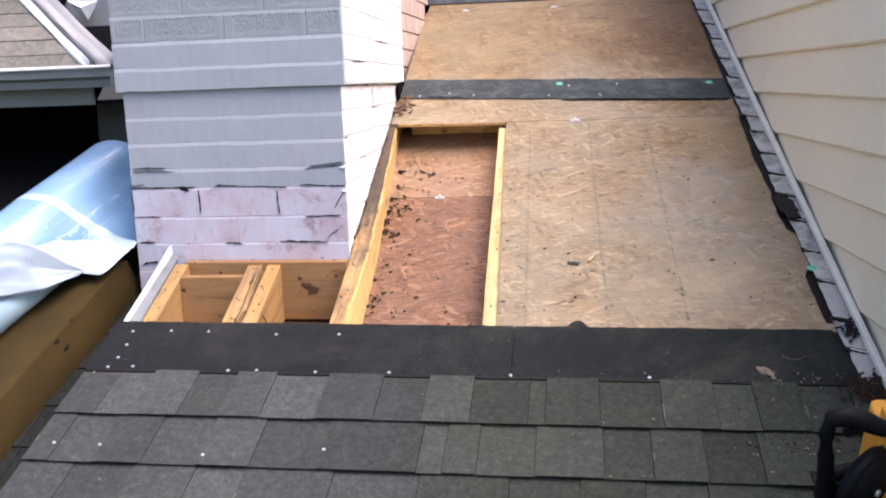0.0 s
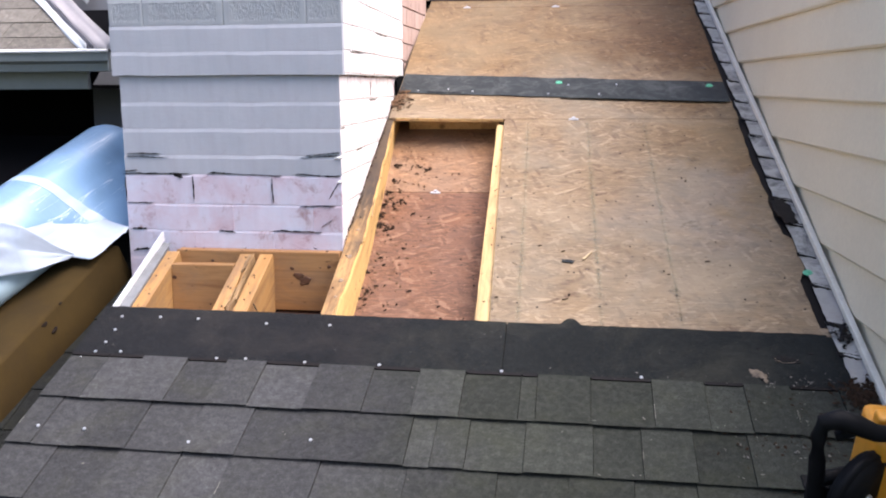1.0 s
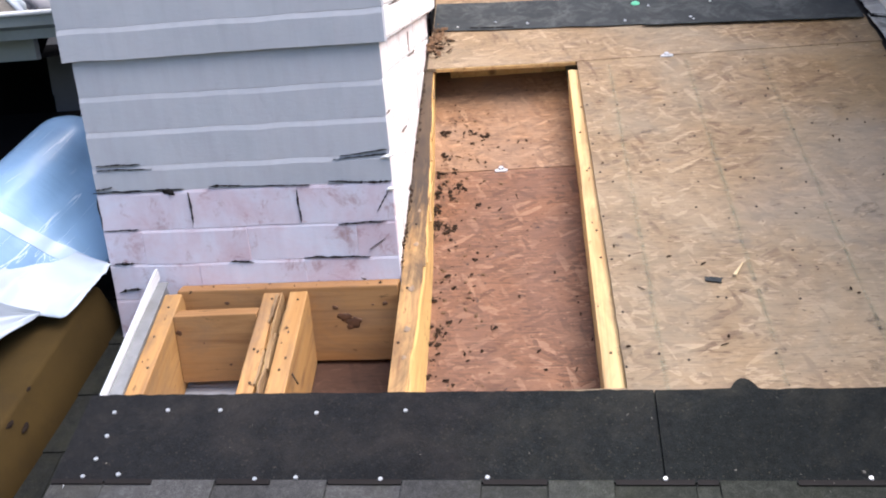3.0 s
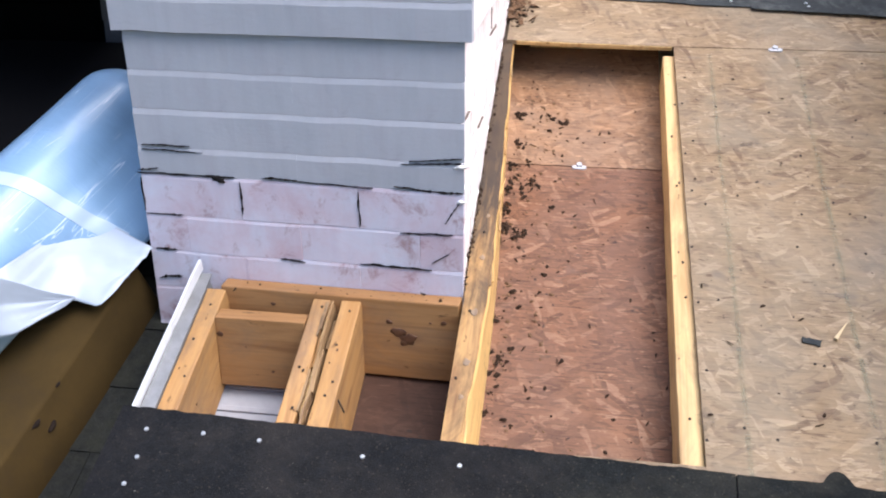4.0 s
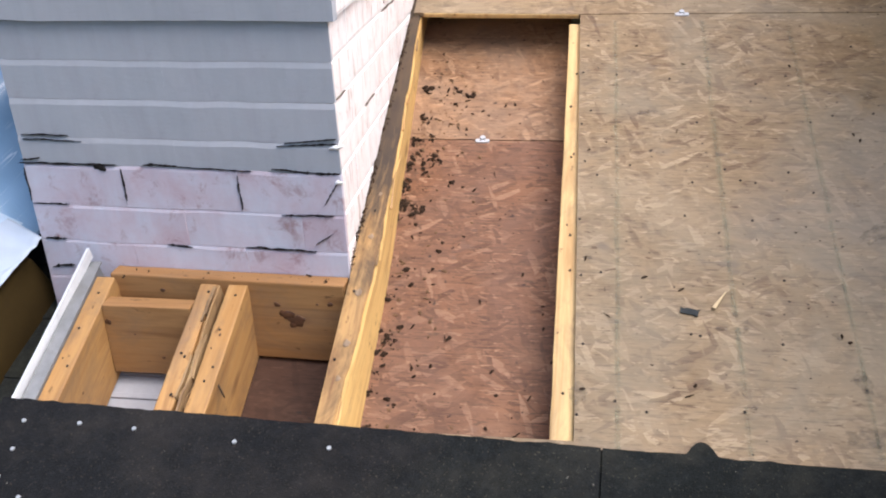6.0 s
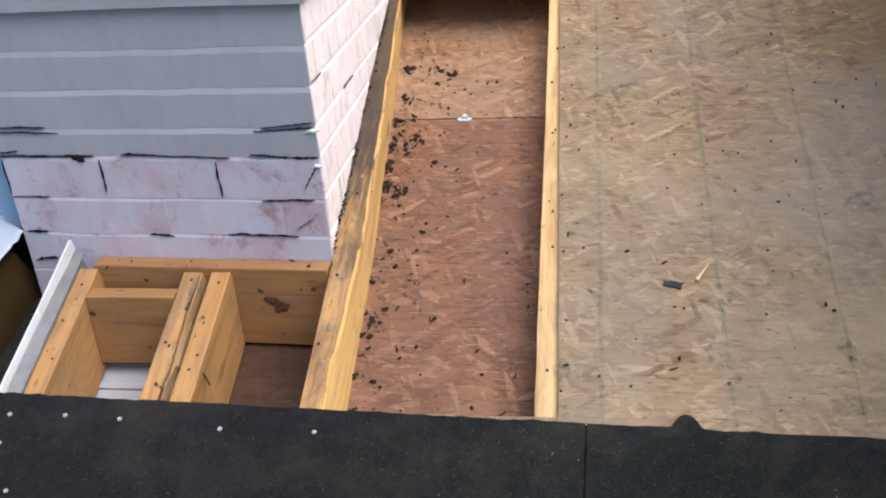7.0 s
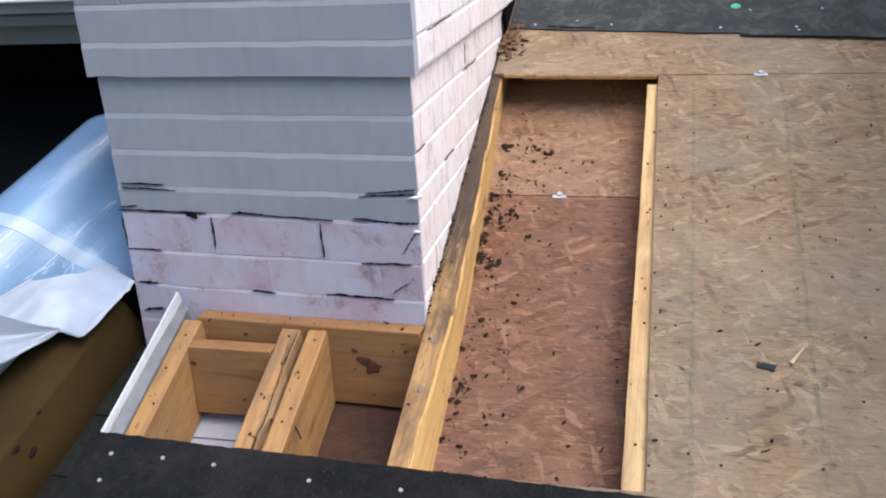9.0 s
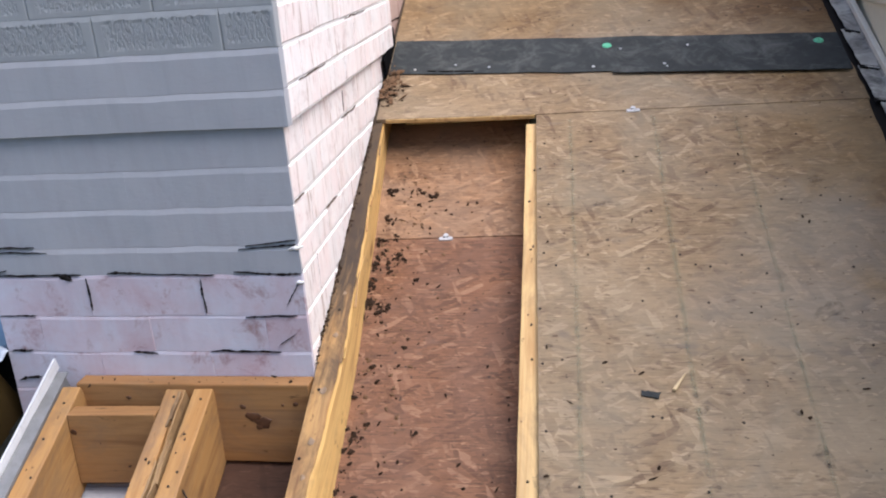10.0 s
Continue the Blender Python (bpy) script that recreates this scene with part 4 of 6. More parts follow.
# ---- chimney ----
W, DEEP = 0.632, 1.02
chimney = thing("chimney", CHIM, "brick chimney with flaking grey paint, pinkish bare courses at its foot", "chimney")
Z = [-0.30, -0.21, -0.13, -0.05, 0.030, 0.105, 0.187, 0.243, 0.317, 0.389, 0.462, 0.526, 0.597, 0.668, 0.740, 0.812, 0.884, 0.956, 1.028, 1.10]
SIDE = pose(0, 0, 0, 0, 0, 2.5)  # the side runs straight up the slope


def prism(x0, x1, y0, y1, z0, z1):
    """A block whose right side follows the chimney's true side."""
    bm = bmesh.new()
    sh = math.tan(radians(2.5))
    lo = [bm.verts.new((x, y, z0)) for x, y in ((x0, y0), (x1 - sh * y0, y0), (x1 - sh * y1, y1), (x0, y1))]
    hi = [bm.verts.new((q.co.x, q.co.y, z1)) for q in lo]
    bm.faces.new(lo[::-1])
    bm.faces.new(hi)
    for k in range(4):
        bm.faces.new((lo[k], lo[(k + 1) % 4], hi[(k + 1) % 4], hi[k]))
    return bm


part("core", prism(-W + 0.006, -0.006, 0.006, DEEP - 0.006, -0.32, 0.47), MORTAR, chimney)
part("side_joints", boxed(-0.08, -0.0045, 0.016, DEEP - 0.004, -0.30, 0.463, m=SIDE), MORTAR_WHITE, chimney, "white painted mortar")
part("side_joints", boxed(-0.08, 0.0095, 0.016, DEEP + 0.085, 0.4635, 1.10, m=SIDE), MORTAR_WHITE, chimney, "white painted mortar")
part("core_top", prism(-W - 0.007, 0.006, -0.007, DEEP + 0.08, 0.464, 1.10), MORTAR, chimney)


def brick(x0, x1, y0, y1, z0, z1, material, seed, ends=0.004, bed=0.006, m=None):
    """One brick; its bed edges are rounder than its ends."""
    random.seed(seed)
    a, b, c = (x1 - x0) / 2, (y1 - y0) / 2, (z1 - z0) / 2
    bm = bmesh.new()
    bmesh.ops.create_cube(bm, size=1.0, matrix=Matrix.Diagonal((2 * a, 2 * b, 2 * c, 1)))
    flat = [e for e in bm.edges if abs(e.verts[0].co.z - e.verts[1].co.z) < 1e-6]
    if m:
        bmesh.ops.bevel(bm, geom=flat, offset=bed, segments=3, profile=0.5, affect="EDGES")
    else:
        head = [e for e in flat if e.verts[0].co.z > 0 and e.verts[0].co.y < 0 and e.verts[1].co.y < 0]
        bmesh.ops.bevel(bm, geom=head, offset=bed * 1.5, segments=1, profile=0.5, affect="EDGES")
        for v in bm.verts:
            if v.co.z > c - bed * 1.75 and v.co.y < -b + bed * 1.75:
                v.co.y = -b + (v.co.y + b) * 0.24
    if ends:
        up = [e for e in bm.edges if abs(e.verts[0].co.z - e.verts[1].co.z) > c and e.calc_face_angle(0) > 0.8]
        bmesh.ops.bevel(bm, geom=up, offset=ends, segments=2, profile=0.5, affect="EDGES")
    cx, cz = (x0 + x1) / 2 + y0 * 3.7, (z0 + z1) / 2
    bmesh.ops.bisect_plane(bm, geom=bm.verts[:] + bm.edges[:] + bm.faces[:], plane_co=(0, 0, 0), plane_no=(1, 0, 0))
    for s in (-0.75, -0.5, -0.25, 0.25, 0.5, 0.75):
        bmesh.ops.bisect_plane(bm, geom=bm.verts[:] + bm.edges[:] + bm.faces[:], plane_co=(s * a, 0, 0), plane_no=(1, 0, 0))
    for v in bm.verts:
        p = Vector((v.co.x + cx, 0, v.co.z + cz))
        if not m and v.co.y < 0:
            v.co.y += (0.0026 if bed == 0.007 else 0.0012) * (0.5 - v.co.z / (2 * c))
        v.co.z += 0.0022 * noise.noise(Vector((p.x * 13, 5, p.z * 9)))
        if v.co.y < 0 or m:
            v.co.y += 0.0016 * noise.noise(Vector((p.x * 9, 1, p.z * 16))) * (not m)
            v.co.x += 0.0016 * noise.noise(Vector((v.co.y * 14 + seed, 2, p.z * 16))) * (1 if m else 0)
    j = 1.0 if ends else 0.15
    p = pose((x0 + x1) / 2, (y0 + y1) / 2 + j * random.uniform(-0.0008, 0.0004), (z0 + z1) / 2 + j * random.uniform(-0.0006, 0.0006), 0, 0, j * random.uniform(-0.1, 0.1))
    return part("brick", bm, material, chimney, "", m @ p if m else p)


BL = 0.232
seed = 100
for i, (z0, z1) in enumerate(zip(Z, Z[1:])):
    proud = 0.014 if z0 >= 0.46 else 0.0
    deep = DEEP + (0.09 if proud else 0.0)
    if z0 < 0.18:
        mat, gap, ends = BRICK_PINK, 0.0, 0.0012
    elif z0 < 0.59:
        mat, gap, ends = BRICK_GREY, 0.0, 0.0
    else:
        mat, gap, ends = BRICK_RUG, 0.0002, 0.003
    # front: joints break by half a brick from course to course
    x = (-0.199 if i % 2 else -0.083) - 3 * BL
    cuts = [-W - proud]
    while x < -0.05:
        if x > -W + 0.05:
            cuts.append(x)
        x += BL
    cuts.append(proud)
    for p, q in zip(cuts, cuts[1:]):
        seed += 1
        brick(p + gap * (p != cuts[0]), q - gap * (q != cuts[-1]), -proud, 0.011, z0 + 0.0003, z1 - 0.0003, mat, seed, ends, 0.004 if z0 < 0.18 else 0.007)
    # side towards the deck; its paint is coloured lighter for the sun on it
    y, k = 0.0115 + 0.004 * noise.noise(Vector((i * 3.7, 1, 2))), 0
    while y < deep:
        ln = BL * (0.5 if (k == 0 and i % 2) else 1.0)
        e = min(y + ln, deep)
        if e - y > 0.03 and z1 > 0.05 + (y * 0.41 - 0.25):
            seed += 1
            brick(-0.095, proud - 0.002, y + (0.0035 if k else 0.0), e - 0.0035, z0 + 0.0032, z1 - 0.0032, BRICK_RED if (y > 0.85 and z0 > 0.59 and seed % 3) else BRICK_WHITE_SUNLIT, seed, 0.002, 0.0035, SIDE)
        y, k = e, k + 1
# rougher brickwork stepping back behind it
part("back_core", boxed(-0.58, -0.075, DEEP + 0.12, 1.85, -0.1, 1.10), MORTAR, chimney)
for i, (z0, z1) in enumerate(zip(Z[9:], Z[10:])):
    for k in range(4):
        seed += 1
        y = DEEP + 0.125 + 0.19 * k - 0.09 * (i % 2)
        brick(-0.165, -0.062, max(y, DEEP + 0.12), y + 0.185, z0 + 0.003, z1 - 0.003, BRICK_RED, seed, 0.004, 0.005)
# tar streaks and torn flashing edges left on the face
def streak(x0, z0, x1, z1, wd=0.004):
    bm = bmesh.new()
    ln = math.hypot(x1 - x0, z1 - z0)
    k = 22
    up, dn = [], []
    random.seed(int((x0 + z0 * 3 + 9) * 1000))
    for j in range(k + 1):
        f = j / k
        h = wd * random.choice((0.06, 0.12, 0.2, 0.28, 0.42)) * min(1.0, 0.15 + 4 * f, 0.15 + 4 * (1 - f))
        sag = wd * 0.35 * noise.noise(Vector((f * ln * 40, x0 * 9, z0 * 9)))
        up.append(bm.verts.new((f * ln, -0.0022, h + sag)))
        dn.append(bm.verts.new((f * ln, -0.0022, sag - h * 0.8)))
    for j in range(k):
        bm.faces.new((dn[j], dn[j + 1], up[j + 1], up[j]))
    r = bmesh.ops.extrude_face_region(bm, geom=bm.faces[:])
    bmesh.ops.translate(bm, verts=[v for v in r["geom"] if isinstance(v, bmesh.types.BMVert)], vec=(0, 0.004, 0))
    bmesh.ops.recalc_face_normals(bm, faces=bm.faces)
    part("tar_streak", bm, TAR, chimney, "", Matrix.Translation((x0, 0, z0)) @ Matrix.Rotation(-math.atan2(z1 - z0, x1 - x0), 4, "Y"))


for s in ((-0.622, 0.247, -0.525, 0.247), (-0.622, 0.238, -0.50, 0.236), (-0.10, 0.243, -0.004, 0.252), (-0.115, 0.237, -0.004, 0.243),
          (-0.635, 0.196, -0.595, 0.200), (-0.640, 0.190, -0.44, 0.191, 0.005), (-0.385, 0.1935, -0.315, 0.1925, 0.007), (-0.315, 0.1905, -0.17, 0.187, 0.004),
          (-0.13, 0.193, -0.06, 0.187, 0.006), (-0.08, 0.188, -0.002, 0.186, 0.007), (-0.632, 0.180, -0.632, 0.112, 0.005), (-0.63, 0.107, -0.552, 0.108, 0.005),
          (-0.43, 0.183, -0.428, 0.118, 0.006), (-0.199, 0.178, -0.197, 0.110, 0.006), (-0.12, 0.102, -0.02, 0.104, 0.005), (-0.035, 0.125, -0.006, 0.172, 0.004),
          (-0.62, 0.033, -0.575, 0.032, 0.009), (-0.20, 0.033, -0.06, 0.030, 0.006), (-0.36, 0.03, -0.31, 0.026, 0.006), (-0.06, 0.045, -0.025, 0.068, 0.003), (-0.62, -0.03, -0.57, -0.025, 0.010)):
    streak(*s)
def side_crack(y0, z0, y1, z1, wd, out):
    """A dark open joint on the side face."""
    random.seed(int(y0 * 900 + z0 * 700))
    ln, k = math.hypot(y1 - y0, z1 - z0), 14
    bm = bmesh.new()
    up, dn = [], []
    for j in range(k + 1):
        f = j / k
        h = wd * random.choice((0.03, 0.06, 0.12, 0.26)) * min(1.0, 0.1 + 4 * f, 0.1 + 4 * (1 - f))
        sag = wd * 0.5 * noise.noise(Vector((f * ln * 40, y0 * 9, z0 * 9)))
        up.append(bm.verts.new((0.001, f * ln, h + sag)))
        dn.append(bm.verts.new((0.001, f * ln, sag - h)))
    for j in range(k):
        bm.faces.new((dn[j], dn[j + 1], up[j + 1], up[j]))
    r = bmesh.ops.extrude_face_region(bm, geom=bm.faces[:])
    bmesh.ops.translate(bm, verts=[v for v in r["geom"] if isinstance(v, bmesh.types.BMVert)], vec=(-0.004, 0, 0))
    bmesh.ops.recalc_face_normals(bm, faces=bm.faces)
    part("open_joint", bm, JOINT_DIRT, chimney, "", SIDE @ Matrix.Translation((out, y0, z0)) @ Matrix.Rotation(math.atan2(z1 - z0, y1 - y0), 4, "X"))


for c in ((0.02, 0.460, 0.30, 0.461, 0.006, 0.0), (0.33, 0.461, 0.62, 0.460, 0.007, 0.0), (0.66, 0.461, 0.98, 0.461, 0.006, 0.0), (0.45, 0.389, 0.60, 0.389, 0.006, -0.001), (0.02, 0.317, 0.09, 0.317, 0.005, -0.001), (0.24, 0.243, 0.33, 0.243, 0.005, -0.001),
          (0.30, 0.461, 0.42, 0.459, 0.012, 0.0), (0.47, 0.400, 0.475, 0.445, 0.003, -0.001), (0.10, 0.526, 0.30, 0.527, 0.005, 0.012), (0.52, 0.598, 0.75, 0.597, 0.006, 0.012), (0.60, 0.54, 0.603, 0.58, 0.003, 0.012)):
    side_crack(*c)
# white paint and mortar squeezed out of the joints at the corner
for z, ln in ((0.238, 0.015), (0.170, 0.009)):
    bm = bmesh.new()
    bmesh.ops.create_icosphere(bm, subdivisions=3, radius=1, matrix=Matrix.Diagonal((ln, 0.0035, 0.0036, 1)))
    for q in bm.verts:
        q.co.z += 0.15 * q.co.x + 0.004 * noise.noise(Vector((q.co.x * 130, q.co.y * 130, z * 50)))
        q.co.y += 0.002 * noise.noise(Vector((q.co.x * 160, z * 90, q.co.z * 160)))
    part("mortar_lip", bm, MORTAR_WHITE, chimney, "", pose(-0.004, -0.001, z), True)
bm = bmesh.new()
bmesh.ops.create_icosphere(bm, subdivisions=3, radius=1, matrix=Matrix.Diagonal((0.014, 0.005, 0.007, 1)))
for q in bm.verts:
    q.co += q.co * 0.8 * noise.noise(q.co * 120)
part("tar_blob", bm, TAR, chimney, "", pose(-0.47, 0, 0.186))
# near-black strip added for the shaded slit behind the chimney's shoulder
tagged(part("trim_board", boxed(0.0, 0.008, 1.05, 1.24, -0.02, 0.05, 0.002), DARK, None, "", ROOF.copy()), "near-black strip standing for the dark slit behind the chimney's corner", "flashing")

# ---- step flashing and trim at the siding wall ----
bm = boxed(1.19, 1.275, -0.6, 2.9, -0.014, -0.006)
tagged(part("wall_felt", bm, TAR, None, "", ROOF.copy()), "black felt lapped up under the wall flashing", "felt", kind="structure")
random.seed(21)
CARDS = [-0.64, -0.448, -0.334, -0.174, -0.032, 0.125, 0.269, 0.40, 0.537, 0.685, 0.813, 0.966, 1.152, 1.345, 1.561, 1.74, 1.92, 2.10, 2.28, 2.46]
for k, (v, nxt) in enumerate(zip(CARDS, CARDS[1:])):
    CARD = nxt - v
    bm = bmesh.new()
    n, left = 8, random.uniform(0.020, 0.032)
    ln = CARD + 0.012
    rows = []
    for i in range(n + 1):
        y = ln * i / n
        ragged = 0.0035 * noise.noise(Vector((k * 3.1, y * 30, 0)))
        lift = 0.0055 * (1 - i / n) + 0.002 * noise.noise(Vector((k * 2.7, y * 18, 4)))
        skew = 0.020 * (1 - i / n)
        rows.append([bm.verts.new(p) for p in ((-left + ragged, y, lift), (-left * 0.4, y - skew * 0.4, lift + 0.0006), (0.016, y - skew, lift + 0.0004), (0.019, y - skew, lift + 0.012))])
    for p, q in zip(rows, rows[1:]):
        for i in range(3):
            bm.faces.new((p[i], p[i + 1], q[i + 1], q[i]))
    r = bmesh.ops.extrude_face_region(bm, geom=bm.faces[:])
    bmesh.ops.translate(bm, verts=[q for q in r["geom"] if isinstance(q, bmesh.types.BMVert)], vec=(0, 0, -0.0012))
    bmesh.ops.recalc_face_normals(bm, faces=bm.faces)
    card = tagged(part("step_flashing", bm, FLASH_CLEAN if k in (0, 2) else FLASH, None, "", roof_m(1.244 + random.uniform(-0.003, 0.003), v, 0.003, random.uniform(-1.5, 1.5))), "weathered metal step flashing card with tar stains", "flashing", "step flashing cards")
    # tar squeezed out under the card's lower edge and along its side
    bm = bmesh.new()
    top = [bm.verts.new((-left - 0.004 + 0.058 * i / 12, -0.020 * i / 12 + 0.006, 0.0015)) for i in range(13)]
    bot = [bm.verts.new((q.co.x + 0.001, q.co.y - 0.008 - 0.007 * random.random(), 0.0002)) for q in top]
    for i in range(12):
        bm.faces.new((bot[i], bot[i + 1], top[i + 1], top[i]))
    r = bmesh.ops.extrude_face_region(bm, geom=bm.faces[:])
    bmesh.ops.translate(bm, verts=[q for q in r["geom"] if isinstance(q, bmesh.types.BMVert)], vec=(0, 0, 0.0045))
    bmesh.ops.recalc_face_normals(bm, faces=bm.faces)
    part("tar_line", bm, TAR, card, "black tar under the lower edge")
bm = boxed(-0.0075, 0.0075, -2.10, 1.7, 0.0, 0.016, 0.003)
tagged(part("siding_channel", bm, CREAM_METAL, None, "", roof_m(1.2655, 1.3, 0.012)), "cream metal channel trim at the siding's foot", "trim")

# ---- drip edge along the rake ----
drip = thing("drip_edge", ROOF, "white metal drip edge lifted along the open rake", "drip edge")
part("flange", boxed(-0.525, -0.499, -0.60, 0.0, -0.009, -0.006), GREY_METAL, drip, "grey inner flange")
bm = bmesh.new()
pts = [(-0.535, -0.60, 0.004), (-0.535, -0.33, 0.006), (-0.531, -0.15, 0.010), (-0.526, -0.03, 0.018), (-0.520, 0.005, 0.026)]
ra = [[bm.verts.new((u + a, v, w + b)) for a, b in ((0.0, 0.0), (0.006, 0.002), (0.004, -0.025), (-0.006, -0.03))] for u, v, w in pts]
for a, b in zip(ra, ra[1:]):
    for k in range(4):
        bm.faces.new((a[k], a[(k + 1) % 4], b[(k + 1) % 4], b[k]))
bm.faces.new(ra[0])
bm.faces.new(ra[-1][::-1])
bmesh.ops.recalc_face_normals(bm, faces=bm.faces)
part("lip", bm, WHITE_METAL, drip, "bright white outer lip")
tagged(part("rake_board", boxed(-0.520, -0.500, -3.2, -0.01, -0.15, -0.010, 0.002), GREY_METAL, None, "", ROOF.copy()), "grey painted board under the rake edge", "fascia", kind="structure")

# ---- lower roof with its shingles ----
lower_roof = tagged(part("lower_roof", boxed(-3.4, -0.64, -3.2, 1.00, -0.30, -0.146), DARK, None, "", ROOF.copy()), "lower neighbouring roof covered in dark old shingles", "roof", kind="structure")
random.seed(31)
for k in range(22):
    v = 0.10 - 0.147 * k
    u = -0.515
    while u > -2.1:
        wd = random.uniform(0.13, 0.22)
        bm = boxed(-wd / 2, wd / 2 - 0.002, 0.0, 0.165, -0.002, 0.003)
        for q in bm.verts:
            q.co.z += 0.004 * (1 - q.co.y / 0.165)
        part("shingle", bm, SHINGLE_LOW, lower_roof, "", pose(u - wd / 2, v, -0.1425 + random.uniform(0, 0.0015)))
        u -= wd

# ---- carton on the lower roof ----
carton = thing("carton", ROOF @ pose(-0.692, -0.16, -0.145, 0, 0, -7.3), "long brown cardboard carton lying on the lower roof", "carton")
bm = boxed(-0.62, 0.0, -1.25, 0.190, 0.0, 0.123, 0.008)
bmesh.ops.subdivide_edges(bm, edges=[e for e in bm.edges if e.calc_length() > 0.3], cuts=24, use_grid_fill=True)
for q in bm.verts:
    sag = min(1.0, max(0.0, (-q.co.x - 0.03) / 0.16))
    q.co.x += 0.020 * max(0.0, 1 - q.co.z / 0.12) * (q.co.x > -0.05)
    q.co.z += (0.004 * noise.noise(Vector((q.co.x * 4, q.co.y * 3, 2))) - 0.034 * sag * sag * (3 - 2 * sag) - 0.010 * max(0, (q.co.y - 0.12) / 0.07) ** 2) * (q.co.z > 0.06)
    q.co.x += 0.005 * noise.noise(Vector((q.co.y * 5, q.co.z * 3, 8)))
part("body", bm, CARTON, carton, "", None, True)
for y, z, r in ((-0.115, 0.119, 0.008), (-0.196, 0.110, 0.014), (-0.176, 0.078, 0.012)):
    bm = bmesh.new()
    bmesh.ops.create_icosphere(bm, subdivisions=2, radius=1, matrix=Matrix.Diagonal((0.005, r, r * 0.45, 1)))
    for q in bm.verts:
        q.co += Vector((0, q.co.y, q.co.z)) * 0.8 * noise.noise(Vector((y * 40, q.co.y * 110, q.co.z * 110)))
    part("torn_spot", bm, CARTON_TORN, carton, "torn dark hole at the edge", pose(-0.001 if z > 0.1 else 0.009, y, z, 0, -38 if z > 0.1 else -9, 0))

# ---- roll of film on the carton ----
roll = thing("film_roll", ROOF @ pose(-0.90, 0.13, 0.055, 0, 0, -15), "loose roll of glossy blue plastic film with a pale core tube", "film roll")
R, L0, L1, NA, NL = 0.108, -0.40, 0.40, 54, 60


def film_point(a, y, lift=0.0):
    """The loose outer turn: round on top, draped out to the carton's edge on its open side."""
    f = (y - L0) / (L1 - L0)
    end = max(0.0, (f - 0.84) / 0.16)
    r = R * (1 + 0.08 * f) * (1 + 0.05 * noise.noise(Vector((a * 0.8, y * 2.2, 1))) + 0.02 * noise.noise(Vector((a * 3, y * 7, 4)))) * math.sqrt(max(0.04, 1 - end ** 2)) + lift
    p = Vector((r * math.sin(a), y, r * math.cos(a) - 0.03 * end ** 2))
    s = max(0.0, a - 0.75) / 2.25
    dr = max(0.0, min(1.0, (f - 0.25) / 0.25)) * min(1.0, s * 4)
    return p.lerp(Vector((r * 0.68 + 0.15 * s, y, r * 0.73 - (R * 0.73 + 0.085) * s ** 0.9 + lift)), dr)


def film_surface(a0, a1, y_of, rows, lift):
    bm = bmesh.new()
    grid = [[bm.verts.new(film_point(a0 + (a1 - a0) * j / NA, y_of(i / rows, a0 + (a1 - a0) * j / NA), lift)) for j in range(NA + 1)] for i in range(rows + 1)]
    for p, q in zip(grid, grid[1:]):
        for k in range(NA):
            bm.faces.new((p[k], p[k + 1], q[k + 1], q[k]))
    bmesh.ops.recalc_face_normals(bm, faces=bm.faces)
    return bm


for name, bm, mt, lab in (("film", film_surface(-2.4, 3.0, lambda f, q: L0 + (L1 - L0) * f, NL, 0.0), FILM, ""),
                          ("tape", film_surface(-0.9, 2.6, lambda f, q: -0.088 + 0.026 * q + 0.034 * f, 2, 0.0011), FILM_TAPE, "pale band of clear tape")):
    ob = part(name, bm, mt, roll, lab, None, name == "film")
    sol = ob.modifiers.new("thickness", "SOLIDIFY")
    sol.thickness, sol.offset = 0.0008, -1.0
bm = bmesh.new()
ns = 28
rings = []
for y, r in ((-0.445, 0.038), (0.10, 0.038), (0.10, 0.023), (-0.445, 0.023)):
    rings.append([bm.verts.new((r * math.cos(2 * math.pi * k / ns), y, r * math.sin(2 * math.pi * k / ns))) for k in range(ns)])
for p, q in zip(rings, rings[1:] + rings[:1]):
    for k in range(ns):
        bm.faces.new((p[k], p[(k + 1) % ns], q[(k + 1) % ns], q[k]))
bmesh.ops.recalc_face_normals(bm, faces=bm.faces)
part("core_tube", bm, FILM_TUBE, roll, "pale blue tube at the roll's core", pose(0.100, 0.0, -0.066), True)
# release sheet spread over the carton
def sheet(name, rows, material, label):
    bm = bmesh.new()
    g = []
    nu, nv = 18, 26
    for i in range(nv + 1):
        f = i / nv
        k = min(int(f * (len(rows) - 1)), len(rows) - 2)
        h = f * (len(rows) - 1) - k
        a = [p.lerp(q, h) for p, q in zip(rows[k], rows[k + 1])]
        line = []
        for j in range(nu + 1):
            s = j / nu
            n = len(a) - 1
            m = min(int(s * n), n - 1)
            p = a[m].lerp(a[m + 1], s * n - m)
            line.append(bm.verts.new(p + Vector((0, 0, 0.006 * noise.noise(Vector((s * 5, f * 6, 3)))))))
        g.append(line)
    for a, b in zip(g, g[1:]):
        for k in range(nu):
            bm.faces.new((a[k], a[k + 1], b[k + 1], b[k]))
    bmesh.ops.recalc_face_normals(bm, faces=bm.faces)
    ob = part(name, bm, material, None, "", ROOF.copy(), True)
    sol = ob.modifiers.new("thickness", "SOLIDIFY")
    sol.thickness = 0.0015
    return tagged(ob, label, "plastic sheet")


